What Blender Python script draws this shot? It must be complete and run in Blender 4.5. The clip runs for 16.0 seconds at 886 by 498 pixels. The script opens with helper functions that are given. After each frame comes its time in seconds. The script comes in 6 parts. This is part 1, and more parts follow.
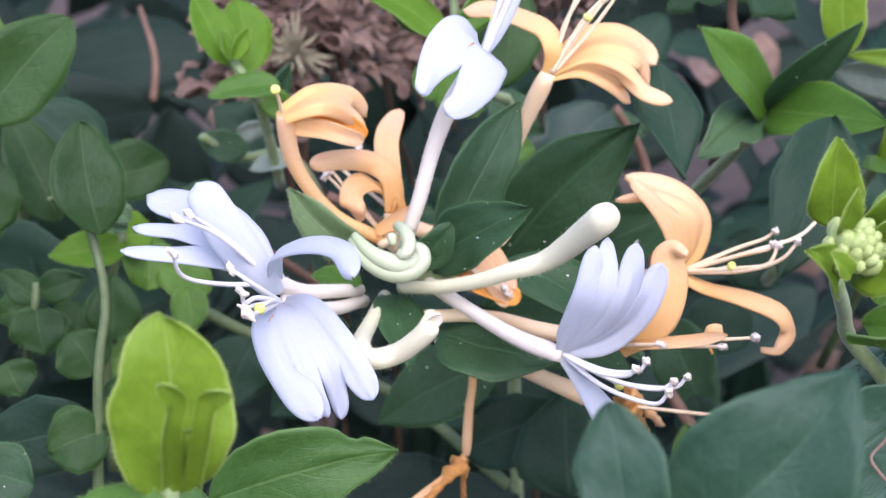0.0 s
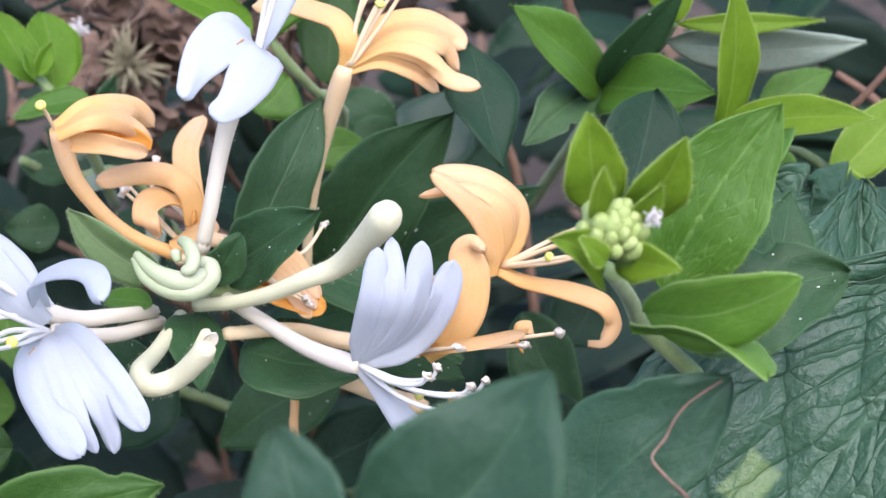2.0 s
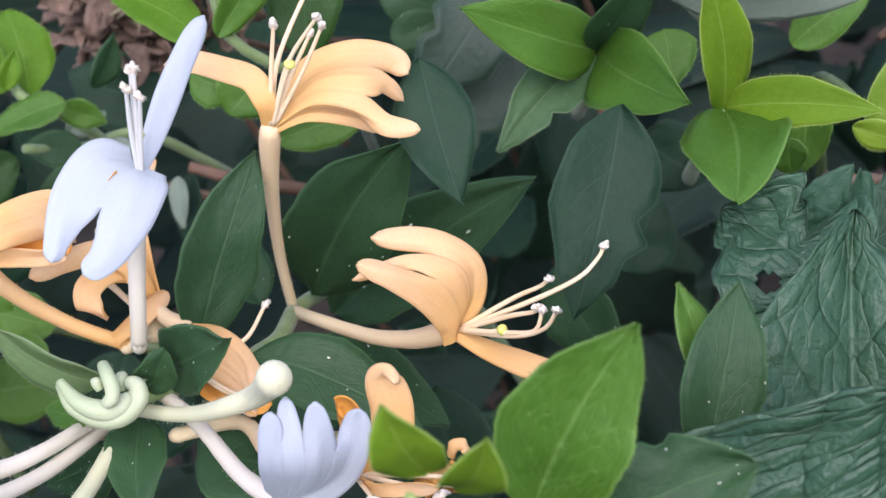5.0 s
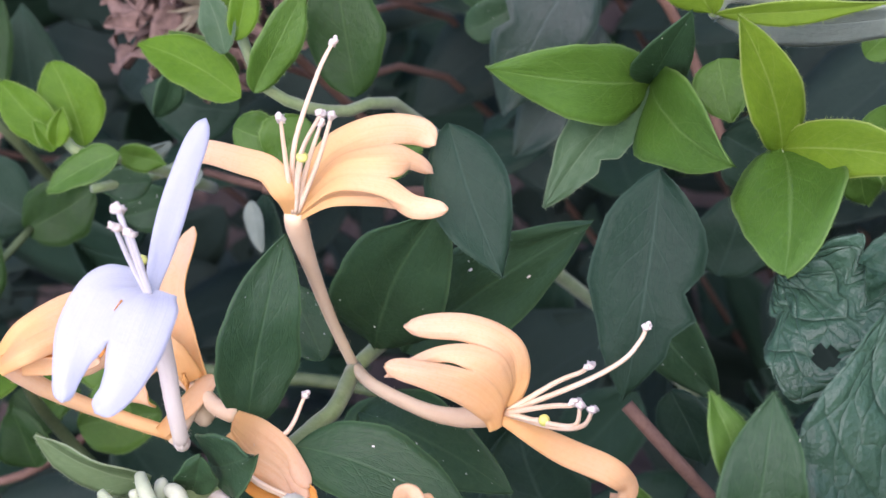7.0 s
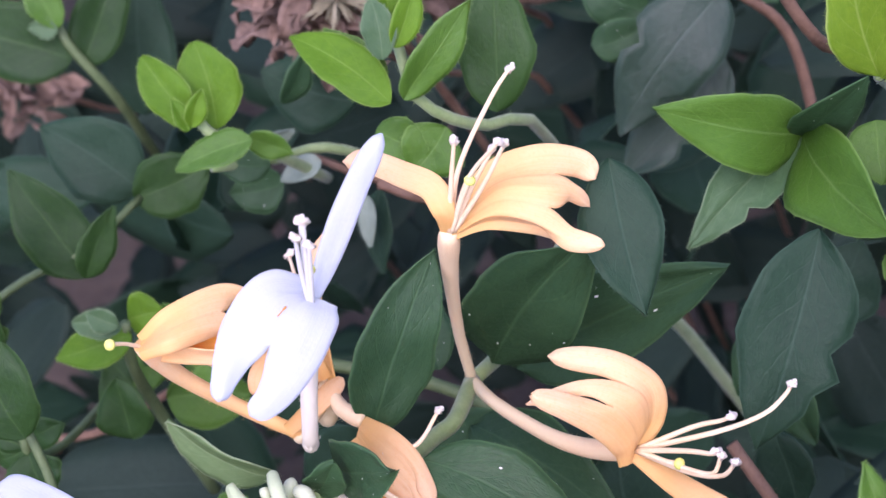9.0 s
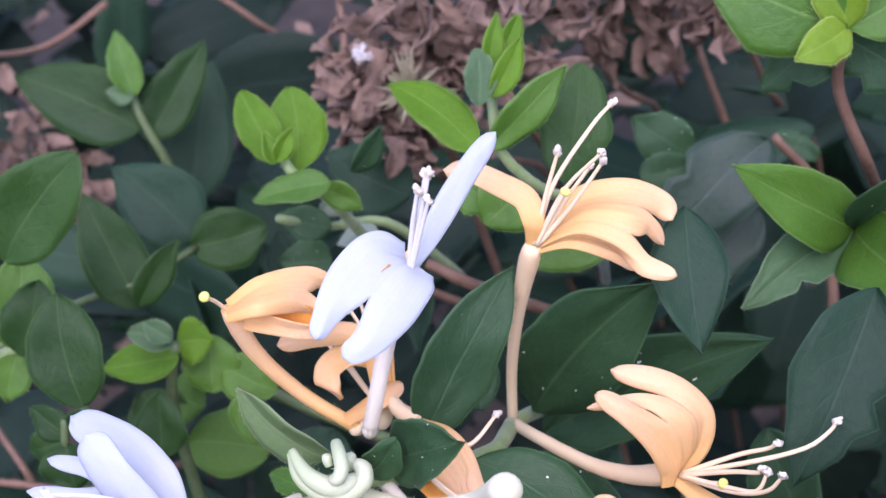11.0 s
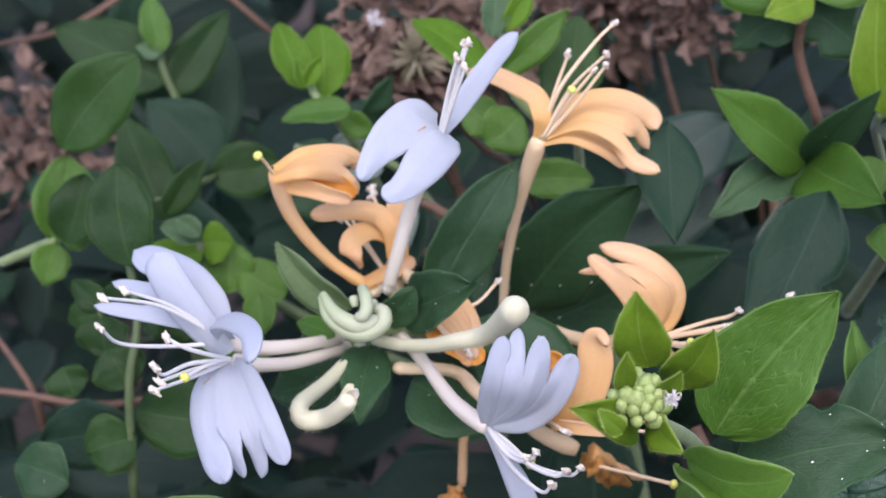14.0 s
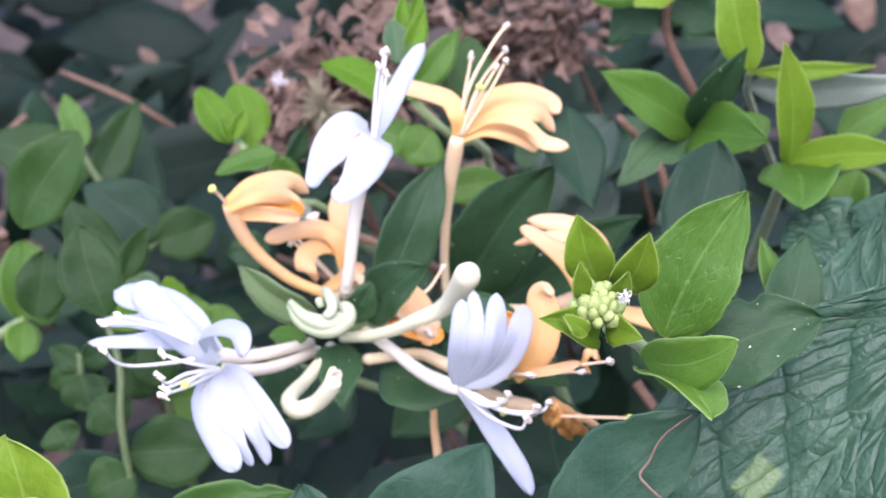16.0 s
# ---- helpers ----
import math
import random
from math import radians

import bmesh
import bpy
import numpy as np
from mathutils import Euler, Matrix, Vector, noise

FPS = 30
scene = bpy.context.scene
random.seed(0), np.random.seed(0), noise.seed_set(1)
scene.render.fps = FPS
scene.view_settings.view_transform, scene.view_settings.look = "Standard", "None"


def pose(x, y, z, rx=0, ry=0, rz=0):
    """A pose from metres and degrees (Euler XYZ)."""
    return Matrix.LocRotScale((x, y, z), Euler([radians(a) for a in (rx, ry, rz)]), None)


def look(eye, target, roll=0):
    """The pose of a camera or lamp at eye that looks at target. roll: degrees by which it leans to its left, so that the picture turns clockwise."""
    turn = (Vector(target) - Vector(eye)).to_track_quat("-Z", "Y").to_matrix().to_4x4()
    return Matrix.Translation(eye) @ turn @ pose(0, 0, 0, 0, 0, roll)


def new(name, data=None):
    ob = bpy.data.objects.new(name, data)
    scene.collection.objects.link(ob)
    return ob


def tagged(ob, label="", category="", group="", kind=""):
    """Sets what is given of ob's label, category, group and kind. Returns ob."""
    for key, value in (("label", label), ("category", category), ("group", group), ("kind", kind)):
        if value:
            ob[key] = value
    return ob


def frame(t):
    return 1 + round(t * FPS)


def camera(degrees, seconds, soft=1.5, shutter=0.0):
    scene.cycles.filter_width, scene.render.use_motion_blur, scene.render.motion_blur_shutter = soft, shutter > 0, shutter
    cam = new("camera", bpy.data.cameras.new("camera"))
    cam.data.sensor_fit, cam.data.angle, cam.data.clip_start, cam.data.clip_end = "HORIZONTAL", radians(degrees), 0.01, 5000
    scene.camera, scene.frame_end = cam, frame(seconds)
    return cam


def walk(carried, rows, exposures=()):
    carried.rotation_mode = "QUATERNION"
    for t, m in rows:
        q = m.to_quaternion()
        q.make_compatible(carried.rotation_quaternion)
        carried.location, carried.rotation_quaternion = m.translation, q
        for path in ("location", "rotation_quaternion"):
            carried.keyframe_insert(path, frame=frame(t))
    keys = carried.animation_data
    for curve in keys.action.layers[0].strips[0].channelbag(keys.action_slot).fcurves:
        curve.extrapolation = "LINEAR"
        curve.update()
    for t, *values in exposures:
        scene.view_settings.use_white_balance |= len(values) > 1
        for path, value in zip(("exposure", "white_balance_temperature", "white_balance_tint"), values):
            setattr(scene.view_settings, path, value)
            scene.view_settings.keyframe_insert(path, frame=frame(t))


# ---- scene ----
PATH = [
    (0, 0.00770, -0.24024, 0.55051, 68.000, 0.000, 0.000),
    (0.5, 0.01589, -0.23592, 0.54882, 68.366, 0.387, -0.233),
    (1, 0.02569, -0.23040, 0.54609, 68.487, 1.612, -0.699),
    (1.5, 0.03392, -0.22631, 0.54320, 68.315, 2.955, -1.200),
    (2, 0.03682, -0.22481, 0.54378, 67.962, 3.932, -1.602),
    (2.5, 0.03985, -0.21786, 0.54749, 66.389, 4.631, -1.745),
    (3, 0.04454, -0.20775, 0.55835, 64.313, 5.627, -1.556),
    (3.2, 0.04785, -0.20467, 0.56102, 63.544, 6.005, -1.236),
    (5.3, 0.10374, -0.15902, 0.59474, 52.352, 15.748, 5.705),
    (5.5, 0.10773, -0.15466, 0.59638, 51.754, 16.784, 6.160),
    (6, 0.11313, -0.14421, 0.59844, 49.869, 19.374, 6.692),
    (6.5, 0.11972, -0.13748, 0.59978, 48.987, 20.999, 7.338),
    (7, 0.12246, -0.13025, 0.60347, 48.249, 21.550, 8.140),
    (7.5, 0.11694, -0.12411, 0.60922, 48.064, 20.428, 9.881),
    (8, 0.11211, -0.12483, 0.61396, 48.021, 18.789, 11.470),
    (8.5, 0.10614, -0.12838, 0.61843, 47.972, 17.656, 11.945),
    (8.7, 0.10526, -0.12793, 0.61903, 47.848, 17.316, 11.927),
    (10.8, 0.08787, -0.16803, 0.60111, 57.932, 9.204, 14.709),
    (11, 0.08645, -0.17296, 0.60008, 58.877, 8.110, 15.129),
    (11.5, 0.08803, -0.18532, 0.59646, 60.978, 6.414, 15.851),
    (12, 0.09449, -0.18949, 0.59454, 61.734, 6.187, 16.255),
    (12.5, 0.09368, -0.19290, 0.59234, 62.146, 6.303, 16.607),
    (13, 0.09231, -0.20494, 0.59007, 62.319, 6.018, 16.588),
    (13.5, 0.08951, -0.22098, 0.58784, 62.506, 5.053, 16.276),
    (14, 0.08446, -0.23090, 0.58765, 63.134, 3.196, 14.714),
    (14.5, 0.08229, -0.24039, 0.58366, 63.678, 2.218, 12.822),
    (15, 0.07965, -0.24980, 0.58182, 64.445, 4.382, 10.762),
    (15.5, 0.07705, -0.26106, 0.58454, 65.758, 7.903, 8.670),
    (16, 0.08050, -0.27123, 0.58322, 66.088, 10.181, 7.145),
]
EXPOSURES = ((0, 1.45, 6100, 33), (2, 1.43, 6250, 24), (3, 1.40, 6300, 21), (5.5, 1.20, 6300, 26), (6.5, 1.25, 6250, 37), (7.5, 1.40, 6100, 41), (8.5, 1.44, 6050, 42), (11, 1.33, 5900, 38), (12, 1.33, 6050, 32), (13, 1.08, 6150, 31), (14, 0.97, 6200, 30), (14.5, 0.98, 6200, 30), (15.5, 1.27, 6200, 30), (16, 1.64, 6150, 33))
cam = camera(27.712, 16.0, soft=1.5)
cam.data.dof.use_dof, cam.data.dof.focus_distance, cam.data.dof.aperture_fstop = True, 0.236, 46.0
walk(cam, [(t, pose(x, y, z, rx, ry, rz)) for t, x, y, z, rx, ry, rz in PATH], exposures=EXPOSURES)

# ---- light: open shade under a bright sky ----
world = bpy.data.worlds.new("sky")
scene.world = world
world.use_nodes = True
wn = world.node_tree.nodes
sky = wn.new("ShaderNodeTexSky")
sky.sky_type, sky.sun_disc = "NISHITA", False
sky.sun_elevation, sky.sun_rotation = radians(51), radians(163)
wn["Background"].inputs[1].default_value = 0.14
world.node_tree.links.new(sky.outputs[0], wn["Background"].inputs[0])
sun = new("sun", bpy.data.lights.new("sun", "SUN"))
sun.data.energy, sun.data.angle, sun.data.color = 2.1, radians(65), (1.0, 0.96, 0.9)
sun.matrix_world = look((0.26, -0.85, 1.1), (0, 0, 0))

# ---- materials ----


class Mat:
    """A node material under construction: short calls for the nodes that the surfaces share."""

    def __init__(self, name):
        self.mat = bpy.data.materials.new(name)
        self.mat.use_nodes = True
        self.tree = self.mat.node_tree
        self.tree.nodes.clear()
        self.out = self.tree.nodes.new("ShaderNodeOutputMaterial")

    def put(self, socket, value):
        if isinstance(value, (int, float)):
            socket.default_value = value
        elif isinstance(value, tuple):
            socket.default_value = value if len(value) != 3 or socket.type == "VECTOR" else (*value, 1)
        else:
            self.tree.links.new(value, socket)

    def node(self, kind, out=0, sets=(), **ins):
        n = self.tree.nodes.new(kind)
        for k, v in sets:
            if k == "operation":
                n.operation = v
            elif k == "blend_type":
                n.blend_type = v
            elif k == "data_type":
                n.data_type = v
            elif k == "feature":
                n.feature = v
        for k, v in ins.items():
            key = int(k[1:]) if k[0] == "i" and k[1:].isdigit() else k.replace("_", " ")
            self.put(n.inputs[key], v)
        return n.outputs[out]

    def math(self, op, a, b=0.0):
        return self.node("ShaderNodeMath", sets=(("operation", op),), i0=a, i1=b)

    def ramp(self, x, lo, hi):
        return self.node("ShaderNodeMapRange", Value=x, From_Min=lo, From_Max=hi)

    def mix(self, f, a, b):
        n = self.tree.nodes.new("ShaderNodeMix")
        n.data_type = "RGBA"
        self.put(n.inputs[0], f), self.put(n.inputs[6], a), self.put(n.inputs[7], b)
        return n.outputs[2]

    def noise(self, vec, scale, detail=3.0, rough=0.5):
        return self.node("ShaderNodeTexNoise", Vector=vec, Scale=scale, Detail=detail, Roughness=rough)

    def coords(self, which):
        n = self.tree.nodes.new("ShaderNodeTexCoord")
        return n.outputs[which]

    def surface(self, color, rough=0.5, spec=0.4, bump=None, strength=0.3, dist=0.0005, lucent=0.0, lucent_color=None, sheen=0.0):
        b = self.tree.nodes.new("ShaderNodeBsdfPrincipled")
        self.put(b.inputs["Base Color"], color)
        self.put(b.inputs["Roughness"], rough)
        self.put(b.inputs["Specular IOR Level"], spec)
        b.inputs["Sheen Weight"].default_value = sheen
        nrm = None
        if bump is not None:
            nrm = self.node("ShaderNodeBump", Strength=strength, Distance=dist, Height=bump)
            self.put(b.inputs["Normal"], nrm)
        last = b.outputs[0]
        if lucent:
            tr = self.node("ShaderNodeBsdfTranslucent", Color=lucent_color or color)
            last = self.node("ShaderNodeMixShader", i0=lucent, i1=last, i2=tr)
        self.tree.links.new(last, self.out.inputs[0])
        return self.mat


def leaf_material(name, dark, light, vein, rough=0.42, lucent=0.22, veins=7.0, spec=0.45, rim=0.35, vary=0.25, network=0.5, cells=7.0, dots=0.0, show=0.3, pucker=0.0, patch=None):
    """A leaf blade: midrib, side veins and a fine network from the blade's own lengthwise and crosswise coordinates."""
    m = Mat(name)
    uv = m.node("ShaderNodeUVMap")
    sep = m.tree.nodes.new("ShaderNodeSeparateXYZ")
    m.tree.links.new(uv, sep.inputs[0])
    u, v = sep.outputs[0], sep.outputs[1]
    a = m.math("ABSOLUTE", m.math("SUBTRACT", m.math("MULTIPLY", v, 2.0), 1.0))
    ob = m.coords(3)
    wob = m.math("MULTIPLY", m.math("SUBTRACT", m.noise(ob, 120.0), 0.5), 0.5)
    phase = m.math("ADD", m.math("SUBTRACT", m.math("MULTIPLY", u, veins), m.math("MULTIPLY", a, 1.7)), wob)
    saw = m.math("ABSOLUTE", m.math("SUBTRACT", m.math("FRACT", phase), 0.5))
    side = m.math("MULTIPLY", m.ramp(saw, 0.06, 0.0), m.ramp(a, 1.0, 0.4))
    rib = m.ramp(a, 0.055, 0.01)
    comb = m.tree.nodes.new("ShaderNodeCombineXYZ")
    m.put(comb.inputs[0], m.math("MULTIPLY", phase, 1.0))
    m.put(comb.inputs[1], m.math("ADD", m.math("MULTIPLY", a, cells), m.math("MULTIPLY", v, 3.0)))
    net = m.node("ShaderNodeTexVoronoi", sets=(("feature", "DISTANCE_TO_EDGE"),), Vector=comb.outputs[0], Scale=1.6)
    netm = m.ramp(net, 0.09, 0.0)
    mask = m.math("MINIMUM", m.math("ADD", m.math("ADD", m.math("MULTIPLY", side, 0.38), rib), m.math("MULTIPLY", netm, 0.2 * network)), 1.0)
    info = m.tree.nodes.new("ShaderNodeObjectInfo").outputs[5]
    geo = m.tree.nodes.new("ShaderNodeNewGeometry")
    isl = geo.outputs[8]
    rnd = m.math("FRACT", m.math("ADD", info, isl))
    blot = m.noise(ob, 45.0, 4.0, 0.6)
    t = m.math("ADD", m.math("MULTIPLY", m.math("SUBTRACT", blot, 0.5), 1.1), m.math("ADD", m.math("MULTIPLY", m.math("SUBTRACT", rnd, 0.5), 2 * vary), 0.5))
    t = m.math("ADD", t, m.math("MULTIPLY", m.math("SUBTRACT", m.noise(ob, 1000.0, 3.0, 0.65), 0.5), 0.8))
    col = m.mix(m.ramp(t, 0.0, 1.0), dark, light)
    col = m.mix(m.math("MULTIPLY", mask, show), col, vein)
    col = m.mix(m.math("MULTIPLY", m.ramp(a, 0.93, 0.985), rim), col, vein)
    # patch: a paler yellow-green block with ragged edges, placed by u and v
    if patch:
        pu, pv, ru, rv = patch
        far = m.math("MAXIMUM", m.math("MULTIPLY", m.math("ABSOLUTE", m.math("SUBTRACT", u, pu)), 1 / ru), m.math("MULTIPLY", m.math("ABSOLUTE", m.math("SUBTRACT", v, pv)), 1 / rv))
        far = m.math("ADD", far, m.math("MULTIPLY", m.math("SUBTRACT", m.noise(ob, 220.0, 3.0), 0.5), 0.5))
        col = m.mix(m.math("MULTIPLY", m.ramp(far, 1.05, 0.85), 0.8), col, (0.12, 0.19, 0.07))
    if dots:
        cell = m.tree.nodes.new("ShaderNodeTexVoronoi")
        cell.voronoi_dimensions = "2D"
        spot = m.node("ShaderNodeMapping", Vector=uv, Scale=(9.0, 5.0, 1.0))
        m.put(cell.inputs["Vector"], m.node("ShaderNodeVectorMath", i0=spot, i1=m.node("ShaderNodeCombineXYZ", X=m.math("MULTIPLY", rnd, 40.0), Y=m.math("MULTIPLY", rnd, 17.0))))
        m.put(cell.inputs["Scale"], 1.0)
        pick = m.math("GREATER_THAN", m.node("ShaderNodeSeparateColor", i0=cell.outputs[1]), 1 - dots)
        size = m.math("ADD", m.math("MULTIPLY", m.node("ShaderNodeSeparateColor", 1, i0=cell.outputs[1]), 0.045), 0.008)
        ragged = m.math("ADD", cell.outputs[0], m.math("MULTIPLY", m.math("SUBTRACT", m.noise(ob, 2500.0, 2.0), 0.5), 0.08))
        col = m.mix(m.math("MULTIPLY", m.math("LESS_THAN", ragged, size), pick), col, (0.75, 0.76, 0.68))
    height = m.math("SUBTRACT", m.math("MULTIPLY", blot, 0.5), m.math("ADD", m.math("MULTIPLY", mask, 0.6), m.math("MULTIPLY", netm, 0.25 * network)))
    height = m.math("ADD", height, m.math("MULTIPLY", m.noise(ob, 750.0, 3.0, 0.6), 1.0))
    if pucker:
        bag = m.tree.nodes.new("ShaderNodeCombineXYZ")
        bend = m.math("SUBTRACT", m.noise(ob, 130.0, 3.0), 0.5)
        tug = m.math("SUBTRACT", m.noise(ob, 310.0, 2.0), 0.5)
        m.put(bag.inputs[0], m.math("ADD", m.math("MULTIPLY", phase, 1.0), m.math("ADD", m.math("MULTIPLY", bend, 0.2), m.math("MULTIPLY", tug, 0.12))))
        along = m.math("ADD", m.math("ADD", m.math("MULTIPLY", a, cells), m.math("MULTIPLY", bend, 0.5)), m.math("ADD", m.math("MULTIPLY", u, cells * 1.42), m.math("MULTIPLY", tug, 0.35)))
        m.put(bag.inputs[1], m.math("ADD", along, m.math("MULTIPLY", m.math("FLOOR", m.math("MULTIPLY", v, 2.0)), 31.0)))
        pocket = m.node("ShaderNodeTexVoronoi", sets=(("feature", "DISTANCE_TO_EDGE"),), Vector=bag.outputs[0], Scale=1.0, Randomness=0.8)
        depth = m.math("ADD", 0.25, m.math("MULTIPLY", m.noise(ob, 75.0, 2.0), 1.3))
        fold = m.math("MULTIPLY", m.math("POWER", m.node("ShaderNodeMapRange", Value=pocket, From_Min=0.0, From_Max=0.3), 0.45), depth)
        groove = m.math("POWER", m.ramp(saw, 0.0, 0.3), 0.5)
        height = m.math("ADD", m.math("MULTIPLY", height, 0.3), m.math("MULTIPLY", m.math("ADD", m.math("MULTIPLY", fold, 0.7), m.math("MULTIPLY", groove, 0.9)), pucker))
        col = m.mix(m.math("MULTIPLY", m.ramp(pocket, 0.05, 0.0), 0.25), col, vein)
    rg = m.math("ADD", rough, m.math("MULTIPLY", m.math("SUBTRACT", blot, 0.5), 0.25))
    return m.surface(col, rg, spec, height, 1.0 if pucker else 0.32, 0.0015 if pucker else 0.0006, lucent, m.mix(0.5, col, light))


def petal_material(name, base, tip, deep, rough=0.5, lucent=0.3, streak=0.25):
    """A petal: long faint streaks, a tint that changes from throat to tip."""
    m = Mat(name)
    uv = m.node("ShaderNodeUVMap")
    sep = m.tree.nodes.new("ShaderNodeSeparateXYZ")
    m.tree.links.new(uv, sep.inputs[0])
    u, v = sep.outputs[0], sep.outputs[1]
    ob = m.coords(3)
    st = m.node("ShaderNodeMapping", Vector=uv, Scale=(2.0, 26.0, 1.0))
    s = m.noise(st, 1.0, 3.0)
    blot = m.noise(ob, 160.0, 3.0)
    fine = m.noise(ob, 1900.0, 3.0, 0.6)
    vein = m.node("ShaderNodeMapping", Vector=uv, Scale=(1.2, 60.0, 1.0))
    rills = m.noise(vein, 1.0, 2.0)
    col = m.mix(m.ramp(m.math("ADD", u, m.math("MULTIPLY", m.math("SUBTRACT", blot, 0.5), 0.6)), 0.0, 0.9), base, tip)
    col = m.mix(m.math("MULTIPLY", m.ramp(s, 0.45, 0.75), streak), col, deep)
    col = m.mix(m.math("MULTIPLY", m.ramp(blot, 0.55, 0.8), 0.3), col, deep)
    col = m.mix(m.math("MULTIPLY", m.ramp(rills, 0.52, 0.72), streak), col, deep)
    col = m.mix(m.math("MULTIPLY", m.ramp(fine, 0.5, 0.75), 0.35), col, deep)
    h = m.math("ADD", m.math("ADD", m.math("MULTIPLY", s, 0.45), m.math("MULTIPLY", rills, 0.35)), m.math("ADD", m.math("MULTIPLY", fine, 0.45), m.math("MULTIPLY", blot, 0.9)))
    return m.surface(col, rough, 0.3, h, 0.4, 0.0004, lucent, col, sheen=0.1)


def plain_material(name, a, b, scale=200.0, rough=0.6, strength=0.4, lucent=0.0, spec=0.35, dist=0.0005, sheen=0.0):
    m = Mat(name)
    ob = m.coords(3)
    n1, n2 = m.noise(ob, scale, 4.0, 0.6), m.noise(ob, scale * 7, 3.0)
    t = m.math("ADD", m.math("MULTIPLY", n1, 0.7), m.math("MULTIPLY", n2, 0.3))
    col = m.mix(m.ramp(t, 0.3, 0.7), a, b)
    return m.surface(col, rough, spec, t, strength, dist, lucent, col, sheen)


DARK_LEAF = leaf_material("dark mature leaf", (0.013, 0.042, 0.016), (0.032, 0.082, 0.030), (0.07, 0.15, 0.06), 0.48, 0.12, spec=0.2, vary=0.2, dots=0.22, rim=0.6, show=0.25)
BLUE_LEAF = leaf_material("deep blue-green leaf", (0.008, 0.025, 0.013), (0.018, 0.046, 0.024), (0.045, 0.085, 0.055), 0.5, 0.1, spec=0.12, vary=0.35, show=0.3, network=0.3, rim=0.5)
# hedge depth: the shade between leaves is painted in as a very dark green
SHADE_LEAF = leaf_material("hedge leaf with shade in its colour", (0.008, 0.018, 0.012), (0.019, 0.036, 0.024), (0.035, 0.055, 0.042), 0.55, 0.08, spec=0.1, vary=0.45, show=0.2)
MID_LEAF = leaf_material("green leaf", (0.034, 0.102, 0.011), (0.076, 0.178, 0.020), (0.17, 0.30, 0.08), 0.45, 0.25, spec=0.25, rim=0.6, show=0.32, network=0.8)
VEINED_LEAF = leaf_material("green leaf with a pale net of veins", (0.034, 0.105, 0.010), (0.074, 0.175, 0.018), (0.16, 0.29, 0.07), 0.45, 0.25, spec=0.25, rim=0.7, show=0.45, network=1.9, veins=6.0)
YOUNG_LEAF = leaf_material("young bright leaf", (0.10, 0.205, 0.012), (0.20, 0.335, 0.022), (0.38, 0.50, 0.13), 0.46, 0.38, spec=0.25, network=0.6, rim=0.8, show=0.3)
NEAR_GREEN = leaf_material("shaded mid-green leaf", (0.022, 0.072, 0.012), (0.050, 0.125, 0.020), (0.12, 0.22, 0.06), 0.46, 0.2, spec=0.25, rim=0.6, show=0.3)
LIME_LEAF = leaf_material("bright green leaf", (0.052, 0.140, 0.007), (0.110, 0.235, 0.013), (0.20, 0.32, 0.07), 0.5, 0.3, spec=0.16, network=0.5, rim=0.6, show=0.3)
# MID_LEAF made darker: background shade is put into the leaf colour
HEDGE_GREEN = leaf_material("green leaf with shade in its colour", (0.010, 0.036, 0.007), (0.025, 0.070, 0.013), (0.06, 0.12, 0.036), 0.5, 0.18, spec=0.2, show=0.35, rim=0.5, vary=0.4)
PALE_LEAF = leaf_material("pale grey leaf underside", (0.12, 0.17, 0.12), (0.22, 0.28, 0.21), (0.28, 0.35, 0.27), 0.6, 0.15)
SAGE_LEAF = leaf_material("grey-green bract", (0.038, 0.095, 0.036), (0.08, 0.15, 0.062), (0.17, 0.25, 0.13), 0.52, 0.25, spec=0.3, rim=0.6)
ROUGH_LEAF = leaf_material("wrinkled dark leaf", (0.018, 0.056, 0.030), (0.036, 0.090, 0.048), (0.09, 0.16, 0.10), 0.4, 0.1, veins=5.0, spec=0.3, network=0.0, show=0.35, cells=4.0, pucker=0.32)
PATCHED_LEAF = leaf_material("wrinkled dark leaf with a pale patch", (0.018, 0.056, 0.030), (0.036, 0.090, 0.048), (0.09, 0.16, 0.10), 0.4, 0.1, veins=8.0, spec=0.35, network=0.0, show=0.3, cells=8.0, pucker=0.5, patch=(0.43, 0.62, 0.032, 0.05))
NET_LEAF = leaf_material("netted dark leaf", (0.010, 0.038, 0.020), (0.024, 0.066, 0.034), (0.07, 0.13, 0.08), 0.45, 0.08, veins=7.0, spec=0.22, network=2.0, show=0.3)
NEAR_LEAF = leaf_material("smooth dark leaf", (0.012, 0.040, 0.022), (0.028, 0.074, 0.040), (0.06, 0.13, 0.07), 0.46, 0.12, spec=0.22, rim=0.5, show=0.25)
DOWNY_LEAF = leaf_material("pale downy young leaf", (0.085, 0.150, 0.055), (0.150, 0.235, 0.095), (0.28, 0.36, 0.20), 0.55, 0.3, spec=0.2, rim=0.7)
SPRING_LEAF = leaf_material("fresh green leaf", (0.095, 0.230, 0.026), (0.180, 0.345, 0.050), (0.32, 0.46, 0.16), 0.48, 0.32, spec=0.25, network=0.8, rim=0.7, show=0.35)
GREY_LEAF = leaf_material("grey-green hedge leaf", (0.015, 0.038, 0.022), (0.034, 0.067, 0.040), (0.08, 0.12, 0.09), 0.42, 0.12, spec=0.3)
TAN_TUFT = plain_material("pale tan-green spikes", (0.18, 0.17, 0.10), (0.30, 0.27, 0.17), 200, 0.7, 0.4, 0.2)
FLUFF = plain_material("white seed fluff", (0.72, 0.70, 0.66), (0.82, 0.80, 0.78), 900, 0.9, 0.5, 0.3)
